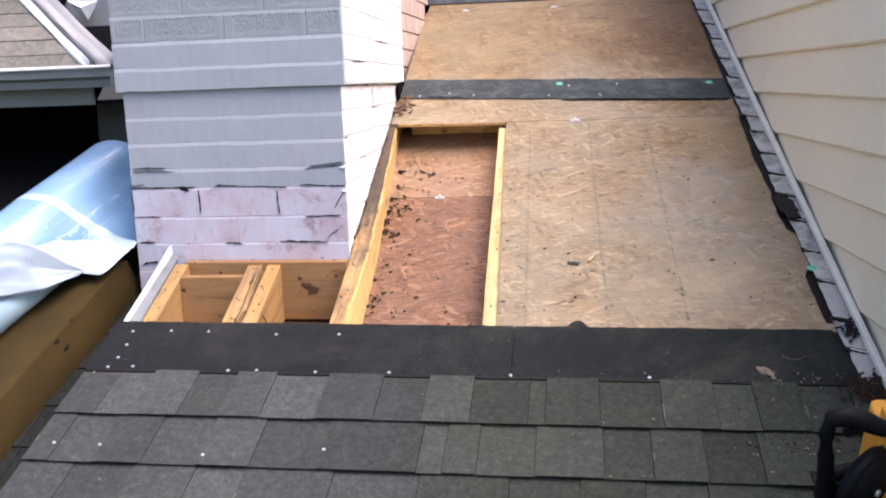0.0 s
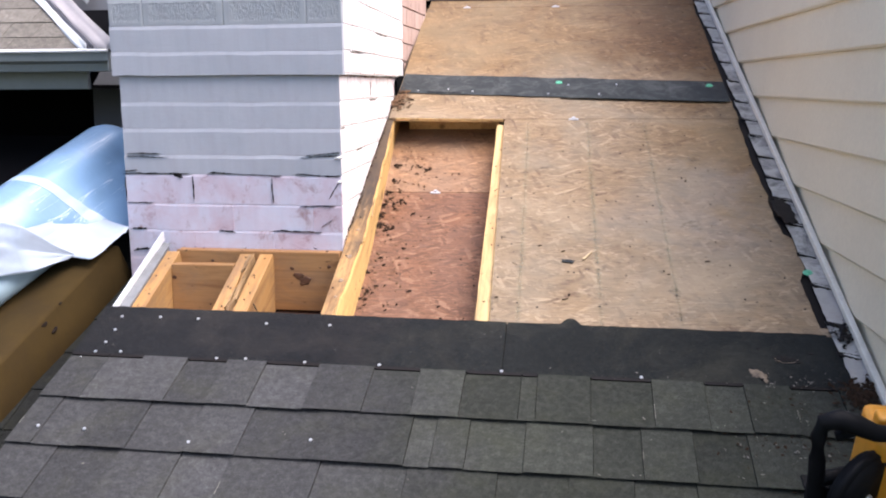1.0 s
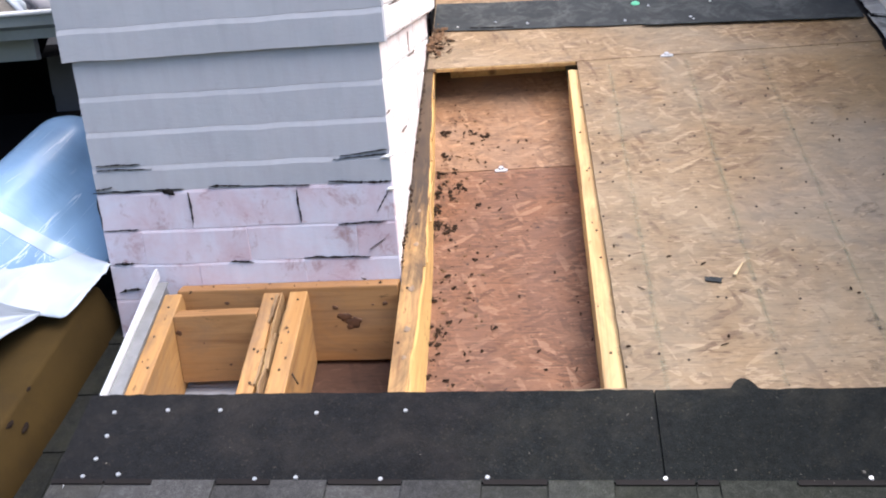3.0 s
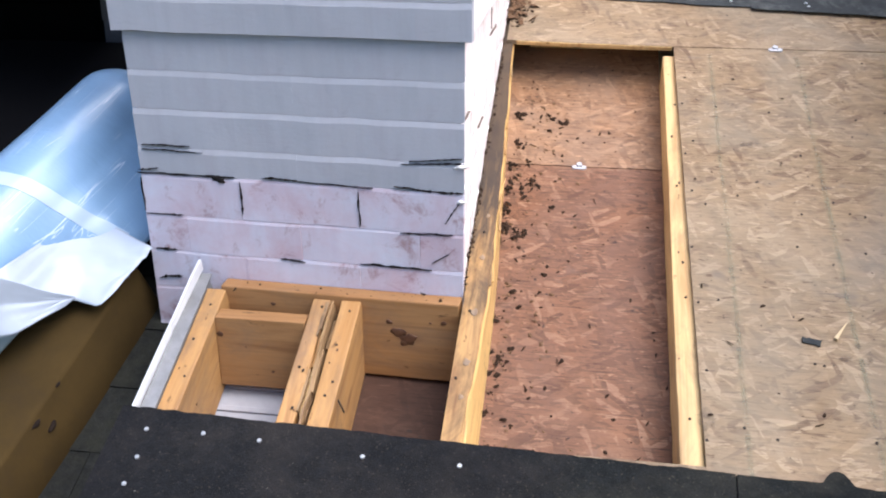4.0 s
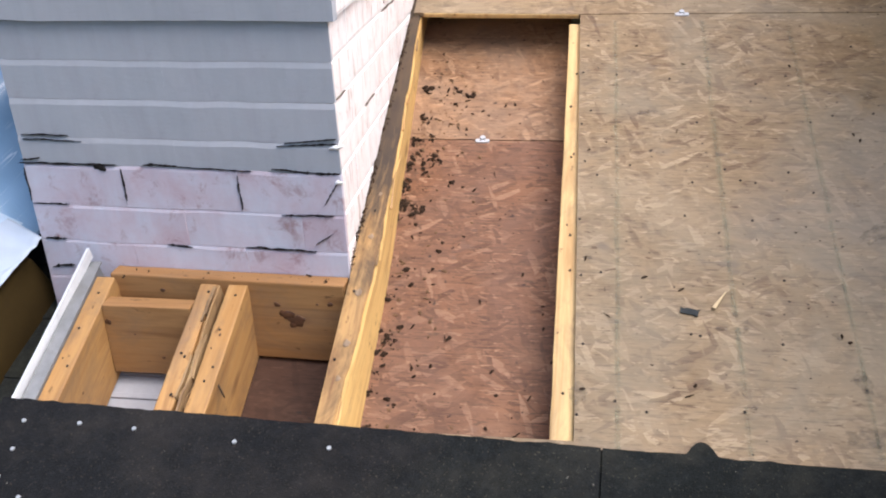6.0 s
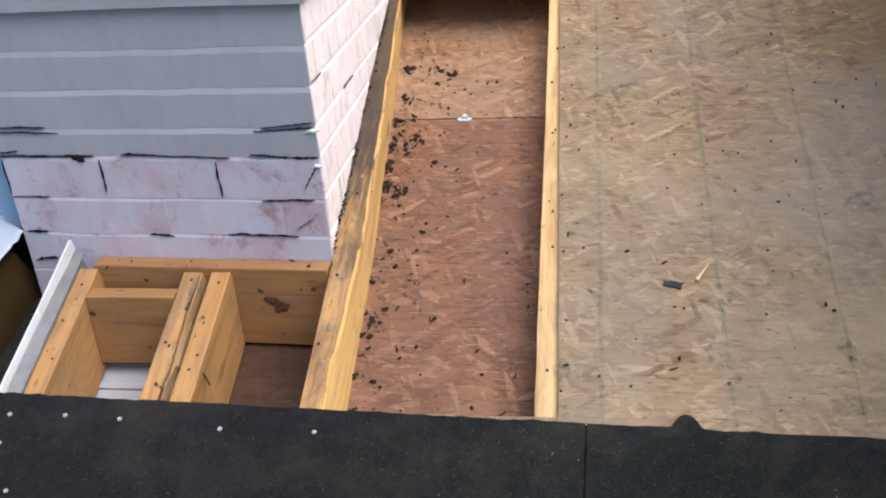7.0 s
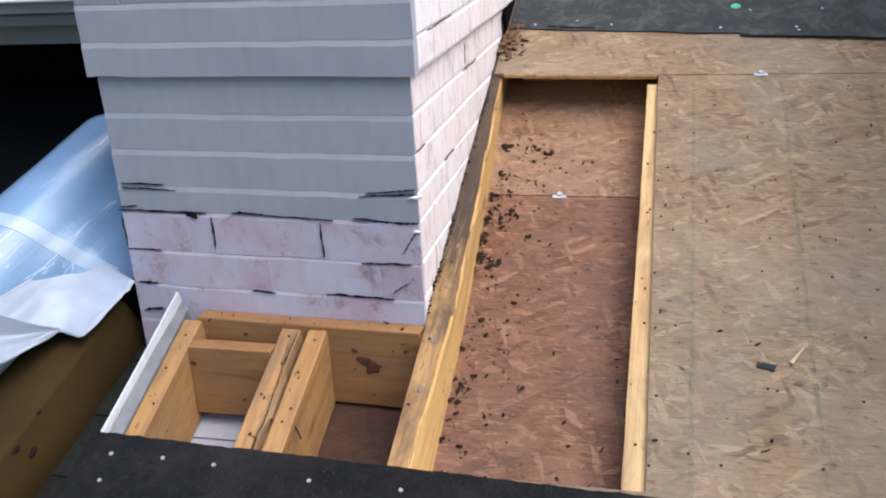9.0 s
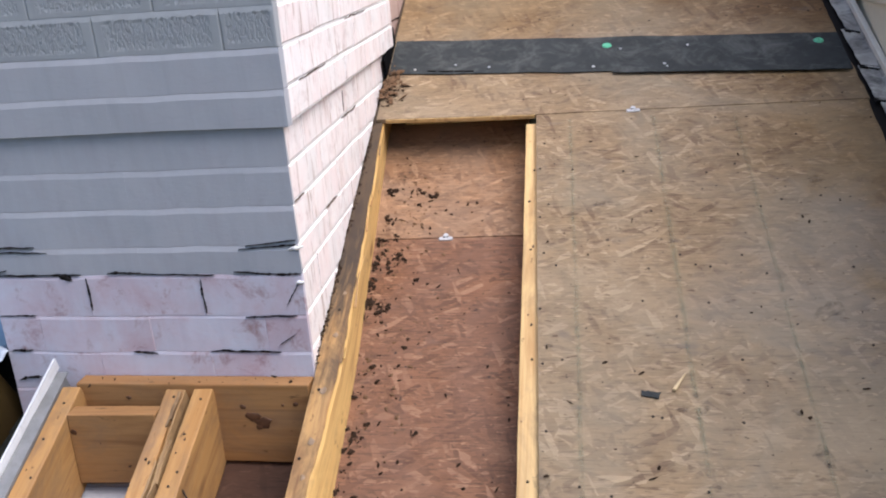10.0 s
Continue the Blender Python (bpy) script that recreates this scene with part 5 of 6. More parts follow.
V = Vector
sheet("release_sheet", [[V((-0.80, -0.19, 0.045)), V((-0.775, -0.125, 0.025)), V((-0.735, -0.102, 0.006)), V((-0.683, -0.117, 0.007)), V((-0.655, -0.05, 0.015))],
                        [V((-0.815, -0.175, 0.085)), V((-0.80, -0.03, 0.045)), V((-0.755, 0.0, 0.025)), V((-0.70, -0.02, 0.016)), V((-0.638, -0.01, 0.020))],
                        [V((-0.835, -0.145, 0.120)), V((-0.82, 0.03, 0.055)), V((-0.785, 0.11, 0.020)), V((-0.70, 0.075, 0.016)), V((-0.623, 0.029, 0.025))]], FILM_WHITE, "white release sheet hanging over the carton's edge")
sheet("film_flap", [[V((-0.94, -0.29, 0.05)), V((-0.87, -0.252, 0.04)), V((-0.80, -0.212, 0.03)), V((-0.76, -0.15, 0.018)), V((-0.737, -0.104, 0.014))],
                    [V((-0.935, -0.235, 0.115)), V((-0.88, -0.22, 0.11)), V((-0.82, -0.195, 0.09)), V((-0.775, -0.145, 0.05)), V((-0.736, -0.103, 0.0145))],
                    [V((-0.925, -0.172, 0.155)), V((-0.865, -0.17, 0.16)), V((-0.81, -0.172, 0.148)), V((-0.775, -0.14, 0.08)), V((-0.735, -0.102, 0.015))]], FILM_WHITE, "folded flap of pale film over the roll's end")
# second carton behind the roll
carton_2 = thing("carton", ROOF @ pose(-1.11, 0.23, -0.145, 0, 0, -4), "brown cardboard carton standing behind the film roll", "carton")
bm = boxed(-0.62, 0.0, -0.70, 0.0, 0.0, 0.165, 0.012)
part("body", bm, CARTON, carton_2, "", None, True)

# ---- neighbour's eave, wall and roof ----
# back wall is coloured near-black to stand for the deep shade there
tagged(part("wall_back", boxed(-6.0, -0.60, 1.50, 1.64, -3.75, 0.44), DARK), "wall deep under the neighbouring eave, coloured black for its shade", "wall", kind="structure")
# lower siding gets the darker grey in place of shade from the eave
shade_wall = tagged(part("wall_return", boxed(-1.275, -0.60, 1.166, 1.30, -0.6, 0.428), SIDING_GREY), "grey siding return beside the chimney, darkened for the eave's shade", "wall", kind="structure")
for k in range(-5, 0):
    bm = boxed(-0.335, 0.335, -0.012, 0.004, 0.0, 0.150)
    for q in bm.verts:
        q.co.y += 0.009 * (q.co.z / 0.15) * (q.co.y < 0)
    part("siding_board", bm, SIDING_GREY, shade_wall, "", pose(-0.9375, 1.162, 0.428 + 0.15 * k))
upper_wall = tagged(part("wall_upper", boxed(-1.9, -0.55, 1.16, 1.30, 0.445, 2.4), SIDING_MID), "grey lap siding wall above the neighbouring eave", "wall", kind="structure")
for k in range(0, 13):
    bm = boxed(-0.65, 0.65, -0.012, 0.004, 0.0, 0.150)
    for q in bm.verts:
        q.co.y += 0.009 * (q.co.z / 0.15) * (q.co.y < 0)
    part("siding_board", bm, SIDING_MID, upper_wall, "", pose(-1.22, 1.156, 0.43 + 0.15 * k))
tagged(part("corner_board", boxed(-0.99, -0.62, 0.90, 0.915, 0.432, 0.60, 0.002), SIDING_MID), "grey painted board where the eave meets the chimney", "board", kind="structure")
gut = thing("gutter", pose(-0.935, 0.60, 0.486), "pale grey eaves gutter with a dented end", "gutter")
prof = [(0.0, 0.118), (-0.012, 0.122), (-0.014, 0.112), (-0.005, 0.108), (-0.002, 0.062), (0.022, 0.045), (0.026, 0.0), (0.11, 0.0), (0.11, 0.12), (0.104, 0.12), (0.104, 0.006), (0.03, 0.006), (0.027, 0.05), (0.004, 0.066)]
bm = bmesh.new()
a = [bm.verts.new((0.0, y, z * 0.56)) for y, z in prof]
b = [bm.verts.new((-4.5, y, z * 0.56)) for y, z in prof]
for i in range(len(prof)):
    j = (i + 1) % len(prof)
    bm.faces.new((a[i], a[j], b[j], b[i]))
bm.faces.new(a[::-1])
bm.faces.new(b)
bmesh.ops.recalc_face_normals(bm, faces=bm.faces)
part("trough", bm, GUTTER, gut)
part("lip", tube(bmesh.new(), [(0.004, -0.008, 0.068), (-4.5, -0.008, 0.068)], 0.0065, 8), WHITE_METAL, gut, "cream rolled lip", None, True)
part("end_cap", boxed(-0.003, 0.002, 0.0, 0.11, 0.0, 0.066, 0.001), GUTTER, gut)
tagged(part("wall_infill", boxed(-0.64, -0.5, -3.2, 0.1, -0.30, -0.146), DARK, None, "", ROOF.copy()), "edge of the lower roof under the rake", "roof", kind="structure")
tagged(part("eave_fascia", boxed(-6.0, -1.07, 0.715, 0.74, 0.425, 0.552), GUTTER), "painted fascia board behind the gutter", "fascia", kind="structure")
# soffit's shade is in its near-black colour too
tagged(part("eave_soffit", boxed(-6.0, -1.07, 0.74, 1.50, 0.425, 0.44), DARK), "soffit under the neighbouring eave, coloured black for its shade", "soffit", kind="structure")
EAVE = pose(0, 0.62, 0.552, 31)
eave_roof = tagged(part("eave_roof", boxed(-6.0, -1.0, 0.0, 0.32, -0.03, -0.004), DARK, None, "", EAVE), "tan shingled roof above the gutter", "roof", kind="structure")
random.seed(77)
for k in range(14):
    u = -1.02 - 0.097 * k + random.uniform(0, 0.01)
    while u > -2.6:
        wd = random.uniform(0.10, 0.19)
        bm = boxed(-wd / 2, wd / 2 - 0.002, 0.0, 0.15, -0.003, 0.003)
        for q in bm.verts:
            q.co.z += 0.004 * (1 - q.co.y / 0.15)
        part("shingle", bm, SHINGLE_TAN, eave_roof, "", pose(u - wd / 2, -0.02 + 0.112 * k, 0.002 + random.uniform(0, 0.0015)))
        u -= wd
tagged(part("eave_roof_body", boxed(-6.0, -1.35, 0.32, 1.9, -0.03, -0.006), DARK, None, "", EAVE), "upper part of the neighbouring roof", "roof", kind="structure")
def strip(name, x0, wd, w, material, label):
    bm = bmesh.new()
    n = 16
    rr = []
    for i in range(n + 1):
        f = i / n
        u, v = x0 - 0.78 * f, 0.90 * f - 0.01
        rr.append([bm.verts.new((u + wd * j / 4, v, w + 0.012 * noise.noise(Vector((j * 0.8, f * 5, 2))) + 0.02 * (j == 4))) for j in range(5)])
    for p, q in zip(rr, rr[1:]):
        for j in range(4):
            bm.faces.new((p[j], p[j + 1], q[j + 1], q[j]))
    bmesh.ops.recalc_face_normals(bm, faces=bm.faces)
    ob = part(name, bm, material, None, "", EAVE.copy(), True)
    sol = ob.modifiers.new("thickness", "SOLIDIFY")
    sol.thickness = 0.004
    return tagged(ob, label, "flashing")


strip("valley_metal", -1.035, 0.030, 0.012, WHITE_METAL, "white metal strip at the roof's edge")
strip("valley_groove", -1.003, 0.022, 0.004, SIDING_GREY, "dark grey groove of the valley flashing")
strip("valley_membrane", -0.979, 0.078, 0.016, PALE, "pale membrane flashing curling off the wall")


def tab(outline, y, curl, seed, material=WHITE_METAL, label="bent white flashing tab curling off the siding"):
    """A scrap of sheet metal with a bent corner."""
    bm = bmesh.new()
    c = sum((Vector((x, 0, z)) for x, z in outline), Vector()) / len(outline)
    mid = bm.verts.new((c.x, y - curl, c.z))
    rim = []
    for p, q in zip(outline, outline[1:] + outline[:1]):
        for f in (0.0, 0.35, 0.7):
            x, z = p[0] + (q[0] - p[0]) * f, p[1] + (q[1] - p[1]) * f
            rim.append(bm.verts.new((x, y - 0.02 * noise.noise(Vector((x * 14, z * 14, seed))), z)))
    for p, q in zip(rim, rim[1:] + rim[:1]):
        bm.faces.new((mid, p, q))
    r = bmesh.ops.extrude_face_region(bm, geom=bm.faces[:])
    bmesh.ops.translate(bm, verts=[q for q in r["geom"] if isinstance(q, bmesh.types.BMVert)], vec=(0, 0.0015, 0.0008))
    bmesh.ops.recalc_face_normals(bm, faces=bm.faces)
    return tagged(part("flashing_tab", bm, material, None), label, "flashing", "flashing tabs")


tab([(-1.325, 0.83), (-1.196, 0.826), (-1.246, 0.753), (-1.283, 0.789)], 1.10, 0.016, 1)
tab([(-1.218, 0.678), (-1.162, 0.686), (-1.19, 0.647)], 1.10, 0.010, 5)
tab([(-1.351, 0.722), (-1.24, 0.678), (-1.283, 0.671), (-1.33, 0.695)], 1.04, 0.020, 8)
# made-up black patch filling in the dark void below the gutter's end
tab([(-1.185, 0.424), (-1.075, 0.432), (-1.015, 0.518), (-1.065, 0.512)], 0.750, 0.004, 3, DARK, "black patch added for the dark void at the gutter's end")

# ---- circular saw ----
saw = thing("circular_saw", roof_m(1.127, -0.95, 0.018), "yellow circular saw with a black looped handle standing on the shingles", "circular saw")
part("base_plate", boxed(-0.08, 0.12, 0.0, 0.11, 0.0, 0.004, 0.001), BLACK_PLASTIC, saw, "dark base plate")
bm = bmesh.new()
bmesh.ops.create_cone(bm, cap_ends=True, segments=44, radius1=0.073, radius2=0.066, depth=0.030, matrix=pose(0, 0, 0, 90, 0, 0))
bmesh.ops.bevel(bm, geom=[e for e in bm.edges if len(e.link_faces) == 2 and e.calc_face_angle(0) > 0.8], offset=0.008, segments=3, affect="EDGES")
guard = part("blade_guard", bm, BLACK_PLASTIC, saw, "black round blade guard", pose(-0.030, -0.022, 0.110, 0, 0, 40), True)
bm = bmesh.new()
bmesh.ops.create_cone(bm, cap_ends=True, segments=16, radius1=0.008, radius2=0.007, depth=0.006, matrix=pose(0, 0, 0, 90, 0, 0))
part("bolt", bm, STEEL, guard, "small steel bolt", pose(0.012, -0.017, -0.02), True)
bm = boxed(-0.006, 0.120, -0.004, 0.10, 0.005, 0.198, 0.014)
for q in bm.verts:
    q.co.z -= 0.10 * max(0.0, q.co.x - 0.05) * (q.co.z > 0.1)
body = part("body", bm, YELLOW, saw, "yellow plastic motor housing", None, True)
part("ridge", boxed(0.0, 0.045, 0.030, 0.060, 0.185, 0.219, 0.006), YELLOW, body, "", None, True)
for x, z, wd, ht in ((0.044, 0.126, 0.006, 0.010), (0.062, 0.104, 0.008, 0.020), (0.044, 0.086, 0.004, 0.008), (0.084, 0.098, 0.008, 0.020), (0.040, 0.056, 0.005, 0.012), (0.058, 0.054, 0.005, 0.015), (0.078, 0.052, 0.006, 0.015)):
    part("vent", boxed(-wd, wd, -0.003, 0.004, -ht, ht, 0.003), BLACK_PLASTIC, body, "", pose(x, -0.004, z, 0, -24, 0))
for x, z in ((0.012, 0.150), (0.085, 0.165)):
    bm = bmesh.new()
    bmesh.ops.create_cone(bm, cap_ends=True, segments=10, radius1=0.004, radius2=0.004, depth=0.006, matrix=pose(0, 0, 0, 90, 0, 0))
    part("screw", bm, RUST, body, "", pose(x, -0.004, z))
grip = [(-0.082, 0, 0.030), (-0.087, 0, 0.065), (-0.093, 0, 0.110), (-0.099, 0, 0.155), (-0.104, 0, 0.205), (-0.099, 0, 0.236), (-0.078, 0, 0.244), (-0.046, 0, 0.232), (-0.014, 0.0, 0.216), (0.030, 0.005, 0.211), (0.080, 0.01, 0.209), (0.115, 0.02, 0.207)]
handle = part("handle", tube(bmesh.new(), grip, [0.018, 0.016, 0.0145, 0.014, 0.0145, 0.016, 0.018, 0.018, 0.015, 0.0135, 0.013, 0.013], 16), BLACK_PLASTIC, saw, "black looped handle", None, True)
part("trigger", boxed(-0.007, 0.007, -0.008, 0.008, -0.018, 0.018, 0.004), BLACK_PLASTIC, handle, "", pose(-0.062, 0, 0.214, 0, 66, 0))
part("handle_foot", tube(bmesh.new(), [(-0.092, 0, 0.104), (-0.070, 0.004, 0.106), (-0.03, 0.015, 0.108)], 0.014, 12), BLACK_PLASTIC, saw, "", None, True)
part("gear_housing", boxed(-0.092, -0.01, -0.005, 0.05, 0.004, 0.078, 0.012), BLACK_PLASTIC, saw, "", None, True)

# ---- litter ----
def litter(name, n, place, size, material, label, seed, base):
    random.seed(seed)
    bm = bmesh.new()
    for _ in range(n):
        u, v = place()
        s = size * random.choice((0.25, 0.3, 0.4, 0.5, 0.6, 0.8, 1.0, 1.5, 2.2))
        m = pose(u, v, base + s * 0.10, random.uniform(-25, 25), random.uniform(-25, 25), random.uniform(0, 360))
        n = random.choice((5, 6, 7))
        ring = [Vector((s * random.uniform(0.25, 0.85) * math.cos(6.283 * k / n), s * random.uniform(0.12, 0.5) * math.sin(6.283 * k / n), s * random.uniform(-0.06, 0.12))) for k in range(n)]
        up = bm.verts.new(m @ Vector((0, 0, s * 0.16)))
        lo = bm.verts.new(m @ Vector((0, 0, -s * 0.05)))
        rim = [bm.verts.new(m @ p) for p in ring]
        for k in range(n):
            bm.faces.new((up, rim[k], rim[(k + 1) % n]))
            bm.faces.new((lo, rim[(k + 1) % n], rim[k]))
    return tagged(part(name, bm, material, None, "", ROOF.copy()), label, "debris", kind="stuff")


clumps = [(0.071, 0.557, 0.014), (0.093, 0.487, 0.012), (0.054, 0.395, 0.014), (0.091, 0.262, 0.012), (0.08, 0.253, 0.014), (0.059, 0.27, 0.012), (0.047, 0.235, 0.014), (0.13, 0.665, 0.012), (0.165, 0.645, 0.008), (0.116, 0.41, 0.014), (0.085, 0.43, 0.03), (0.054, 0.667, 0.012), (0.058, 0.48, 0.014), (0.055, 0.33, 0.018), (0.064, -0.205, 0.010), (0.07, -0.29, 0.016), (0.068, 0.02, 0.012), (0.085, -0.09, 0.008)]


def litter_spot():
    if random.random() < 0.3:
        return (0.05 + abs(random.gauss(0, 0.045)), random.uniform(-0.3, 0.82))
    u, v, s = random.choice(clumps)
    return (max(0.045, random.gauss(u - 0.008, s * 0.6)), random.gauss(v, s * 0.6))


litter("leaf_litter", 560, litter_spot, 0.0076, DEBRIS, "dark leaf litter and bark crumbs along the rafter", 3, -0.104)
CRUMB = make_plain("tan_bark", (0.16, 0.085, 0.04), 0.95, 0.5, 90)
litter("tan_crumbs", 420, lambda: (0.05 + abs(random.gauss(0, 0.075)), random.uniform(-0.32, 0.80)), 0.0052, CRUMB, "tan splinters and bark crumbs strewn along the rafter", 33, -0.104)
litter("rafter_grit", 420, lambda: (random.gauss(-0.001, 0.003), 0.42 + 0.42 * math.sin(random.uniform(-1.57, 1.57)) * random.random() ** 0.3 + 0.03 * random.gauss(0, 1)), 0.0044, DEBRIS, "black grit caught between the rafter and the bricks", 41, -0.0095)
litter("corner_debris", 190, lambda: (abs(random.gauss(0.018, 0.016)) + 0.008, random.uniform(0.90, 1.07)), 0.0055, DEBRIS, "crumbs and splinters gathered at the chimney's corner", 5, 0.0)
litter("corner_splinters", 150, lambda: (0.006 + abs(random.gauss(0.016, 0.014)), random.gauss(1.0, 0.045)), 0.011, CRUMB, "tan splinters and leaves heaped at the chimney's corner", 51, 0.002)
litter("header_crumbs", 26, lambda: (random.uniform(-0.45, -0.02), random.uniform(-0.036, -0.014)), 0.0045, DEBRIS, "dark crumbs lying along the header's top", 25, -0.009)
litter("bark_crumbs", 190, lambda: (random.uniform(0.06, 0.385), random.uniform(-0.34, 0.83)), 0.0042, DEBRIS, "scattered bark crumbs on the lower deck", 4, -0.104)
litter("deck_crumbs", 120, lambda: (random.uniform(0.44, 1.18), random.uniform(-0.34, 2.0)), 0.0042, DEBRIS, "scattered crumbs on the strand board", 6, 0.0)
litter("moss_crumbs", 520, lambda: (min(1.24, random.gauss(1.06, 0.07)), random.gauss(-0.745, 0.07)), 0.0038, DEBRIS, "moss and grit gathered on the shingles by the wall", 8, 0.012)
litter("moss_clump", 520, lambda: (min(1.252, random.gauss(1.225, 0.022)), random.gauss(-0.605, 0.028)), 0.0075, DEBRIS, "dark clump of moss and grit where the flashing ends", 12, 0.014)
bm = bmesh.new()
bmesh.ops.create_circle(bm, cap_ends=True, segments=36, radius=1.0)
for q in bm.verts:
    k = 1 + 0.55 * noise.noise(Vector((q.co.x * 2.2, q.co.y * 2.2, 4))) + 0.3 * noise.noise(Vector((q.co.x * 6, q.co.y * 6, 9)))
    q.co = Vector((q.co.x * 0.024 * k, q.co.y * 0.075 * k, 0.004 * noise.noise(q.co * 3)))
r = bmesh.ops.extrude_face_region(bm, geom=bm.faces[:])
bmesh.ops.translate(bm, verts=[q for q in r["geom"] if isinstance(q, bmesh.types.BMVert)], vec=(0, 0, 0.003))
bmesh.ops.recalc_face_normals(bm, faces=bm.faces)
tagged(part("torn_felt", bm, TAR, None, "", roof_m(1.224, 0.185, 0.010, 6)), "torn black felt scrap stuck over the step flashing", "scrap")
litter("tar_clump", 160, lambda: (min(1.258, random.gauss(1.243, 0.010)), random.gauss(-0.385, 0.022)), 0.008, TAR, "torn black tar lump on the step flashing", 13, 0.012)
PALE_GRIT = make_plain("pale_grit", (0.19, 0.175, 0.15), 0.9, 0.6, 120)
litter("pale_grit", 230, lambda: random.choice(((random.gauss(1.06, 0.07), random.gauss(-0.745, 0.06)), (random.gauss(1.10, 0.06), random.gauss(-0.56, 0.02)), (random.uniform(0.62, 1.15), random.choice((-0.545, -0.69, -0.838)) - abs(random.gauss(0.0, 0.012))))), 0.0034, PALE_GRIT, "pale mineral grit worn off the shingles", 14, 0.0155)
litter("shingle_grit", 170, lambda: (random.uniform(-0.5, 1.15), random.uniform(-1.3, -0.36)), 0.0024, PALE_GRIT, "pale grit scattered over the shingles", 15, 0.0135)
random.seed(19)
bark_mesh = []
for k in range(4):
    bm = bmesh.new()
    n, ln, wd = 9, (0.008, 0.0055, 0.0065, 0.0045)[k], (0.0013, 0.0030, 0.0018, 0.0024)[k]
    top = [bm.verts.new((ln * (2 * i / n - 1), wd * (0.35 + 0.65 * random.random()) * math.sin(3.14 * (i + 0.6) / (n + 1)), 0.0008 + 0.0012 * random.random())) for i in range(n + 1)]
    bot = [bm.verts.new((ln * (2 * i / n - 1) + 0.0006, -wd * (0.35 + 0.65 * random.random()) * math.sin(3.14 * (i + 0.6) / (n + 1)), 0.0004 * random.random())) for i in range(n + 1)]
    for i in range(n):
        bm.faces.new((bot[i], bot[i + 1], top[i + 1], top[i]))
    r = bmesh.ops.extrude_face_region(bm, geom=bm.faces[:])
    bmesh.ops.translate(bm, verts=[v for v in r["geom"] if isinstance(v, bmesh.types.BMVert)], vec=(0, 0, 0.0011))
    bmesh.ops.recalc_face_normals(bm, faces=bm.faces)
    bark_mesh.append(mesh_of("bark_chip", bm, DEBRIS))
CHIPS = [(u, v, -0.104) for u, v in ((0.123, 0.674), (0.169, 0.646), (0.155, 0.625), (0.195, 0.587), (0.24, 0.373), (0.319, 0.084), (0.054, 0.667), (0.116, 0.405), (0.183, -0.079), (0.241, 0.012), (0.348, -0.204), (0.064, -0.205), (0.129, -0.147),
                                     (0.277, -0.151), (0.118, -0.056), (0.09, -0.088), (0.33, -0.28), (0.366, -0.049), (0.20, 0.32), (0.33, 0.70))]
CHIPS += [(u, v, 0.0) for u, v in ((0.48, -0.093), (0.545, -0.002), (0.608, -0.029), (0.439, -0.248), (0.61, -0.252), (0.865, -0.118), (0.44, 0.039), (0.646, 0.629), (0.62, 0.40), (0.967, 0.395), (0.98, -0.07))]
for i, (u, v, w) in enumerate(CHIPS):
    tagged(share("bark_chip", bark_mesh[i % 4], None, roof_m(u, v, w + 0.0012, random.uniform(0, 180))), "dark sliver of bark lying on strand board", "debris", "bark chips")
bm = boxed(-0.022, 0.022, -0.0035, 0.0035, 0.0, 0.004, 0.001)
for q in bm.verts:
    q.co.y *= 1 - 0.8 * max(0, q.co.x / 0.022)
tagged(part("wood_chip", bm, CHIPWOOD, None, "", roof_m(0.672, -0.052, 0.003, 58)), "pale splinter of fresh wood on the deck", "wood chip")
bm = boxed(-0.016, 0.016, -0.007, 0.007, 0.0, 0.0022)
bmesh.ops.subdivide_edges(bm, edges=bm.edges[:], cuts=5, use_grid_fill=True)
for q in bm.verts:
    q.co += Vector((0.0035 * noise.noise(Vector((q.co.x * 90, q.co.y * 160, 1))), 0.0035 * noise.noise(Vector((q.co.x * 130, q.co.y * 90, 6))), 0.0022 * noise.noise(Vector((q.co.x * 60, q.co.y * 60, 3)))))
    q.co.y *= 1 - 0.35 * (q.co.x < -0.006)
tagged(part("felt_scrap", bm, FELT, None, "", roof_m(0.620, -0.078, 0.002, -12)), "torn scrap of black felt on the deck", "scrap")

# ---- shingles on the near slope ----
SCUFF = make_plain("pale_scuff", (0.20, 0.185, 0.16), 0.9, 0.6, 120)
MAT_TORN = make_plain("torn_shingle_mat", (0.26, 0.20, 0.14), 0.95, 0.6, 90, dirt=(0.05, 0.045, 0.04), dirt_amt=0.8)
field = tagged(part("shingle_roof", boxed(-0.545, 1.262, -2.9, -0.0, -0.003, 0.0025), SHINGLE_HEAD, None, "", ROOF @ pose(0.0, -0.345, 0) @ SKEW), "dark laminated asphalt shingle roof with an exposed headlap", "shingle roof", kind="structure")
LU, RU = -0.548, 1.262
def slab(u0, u1, v0, v1, wb, wt, th):
    bm = boxed(u0, u1, v0, v1, 0.0, 1.0)
    for q in bm.verts:
        f = (q.co.y - v0) / (v1 - v0)
        top = wb + (wt - wb) * f
        if q.co.z > 0.5:
            q.co.z = top
        else:
            q.co.z = top - th
            q.co.y += 0.012 if f < 0.5 else 0.0
    return bm


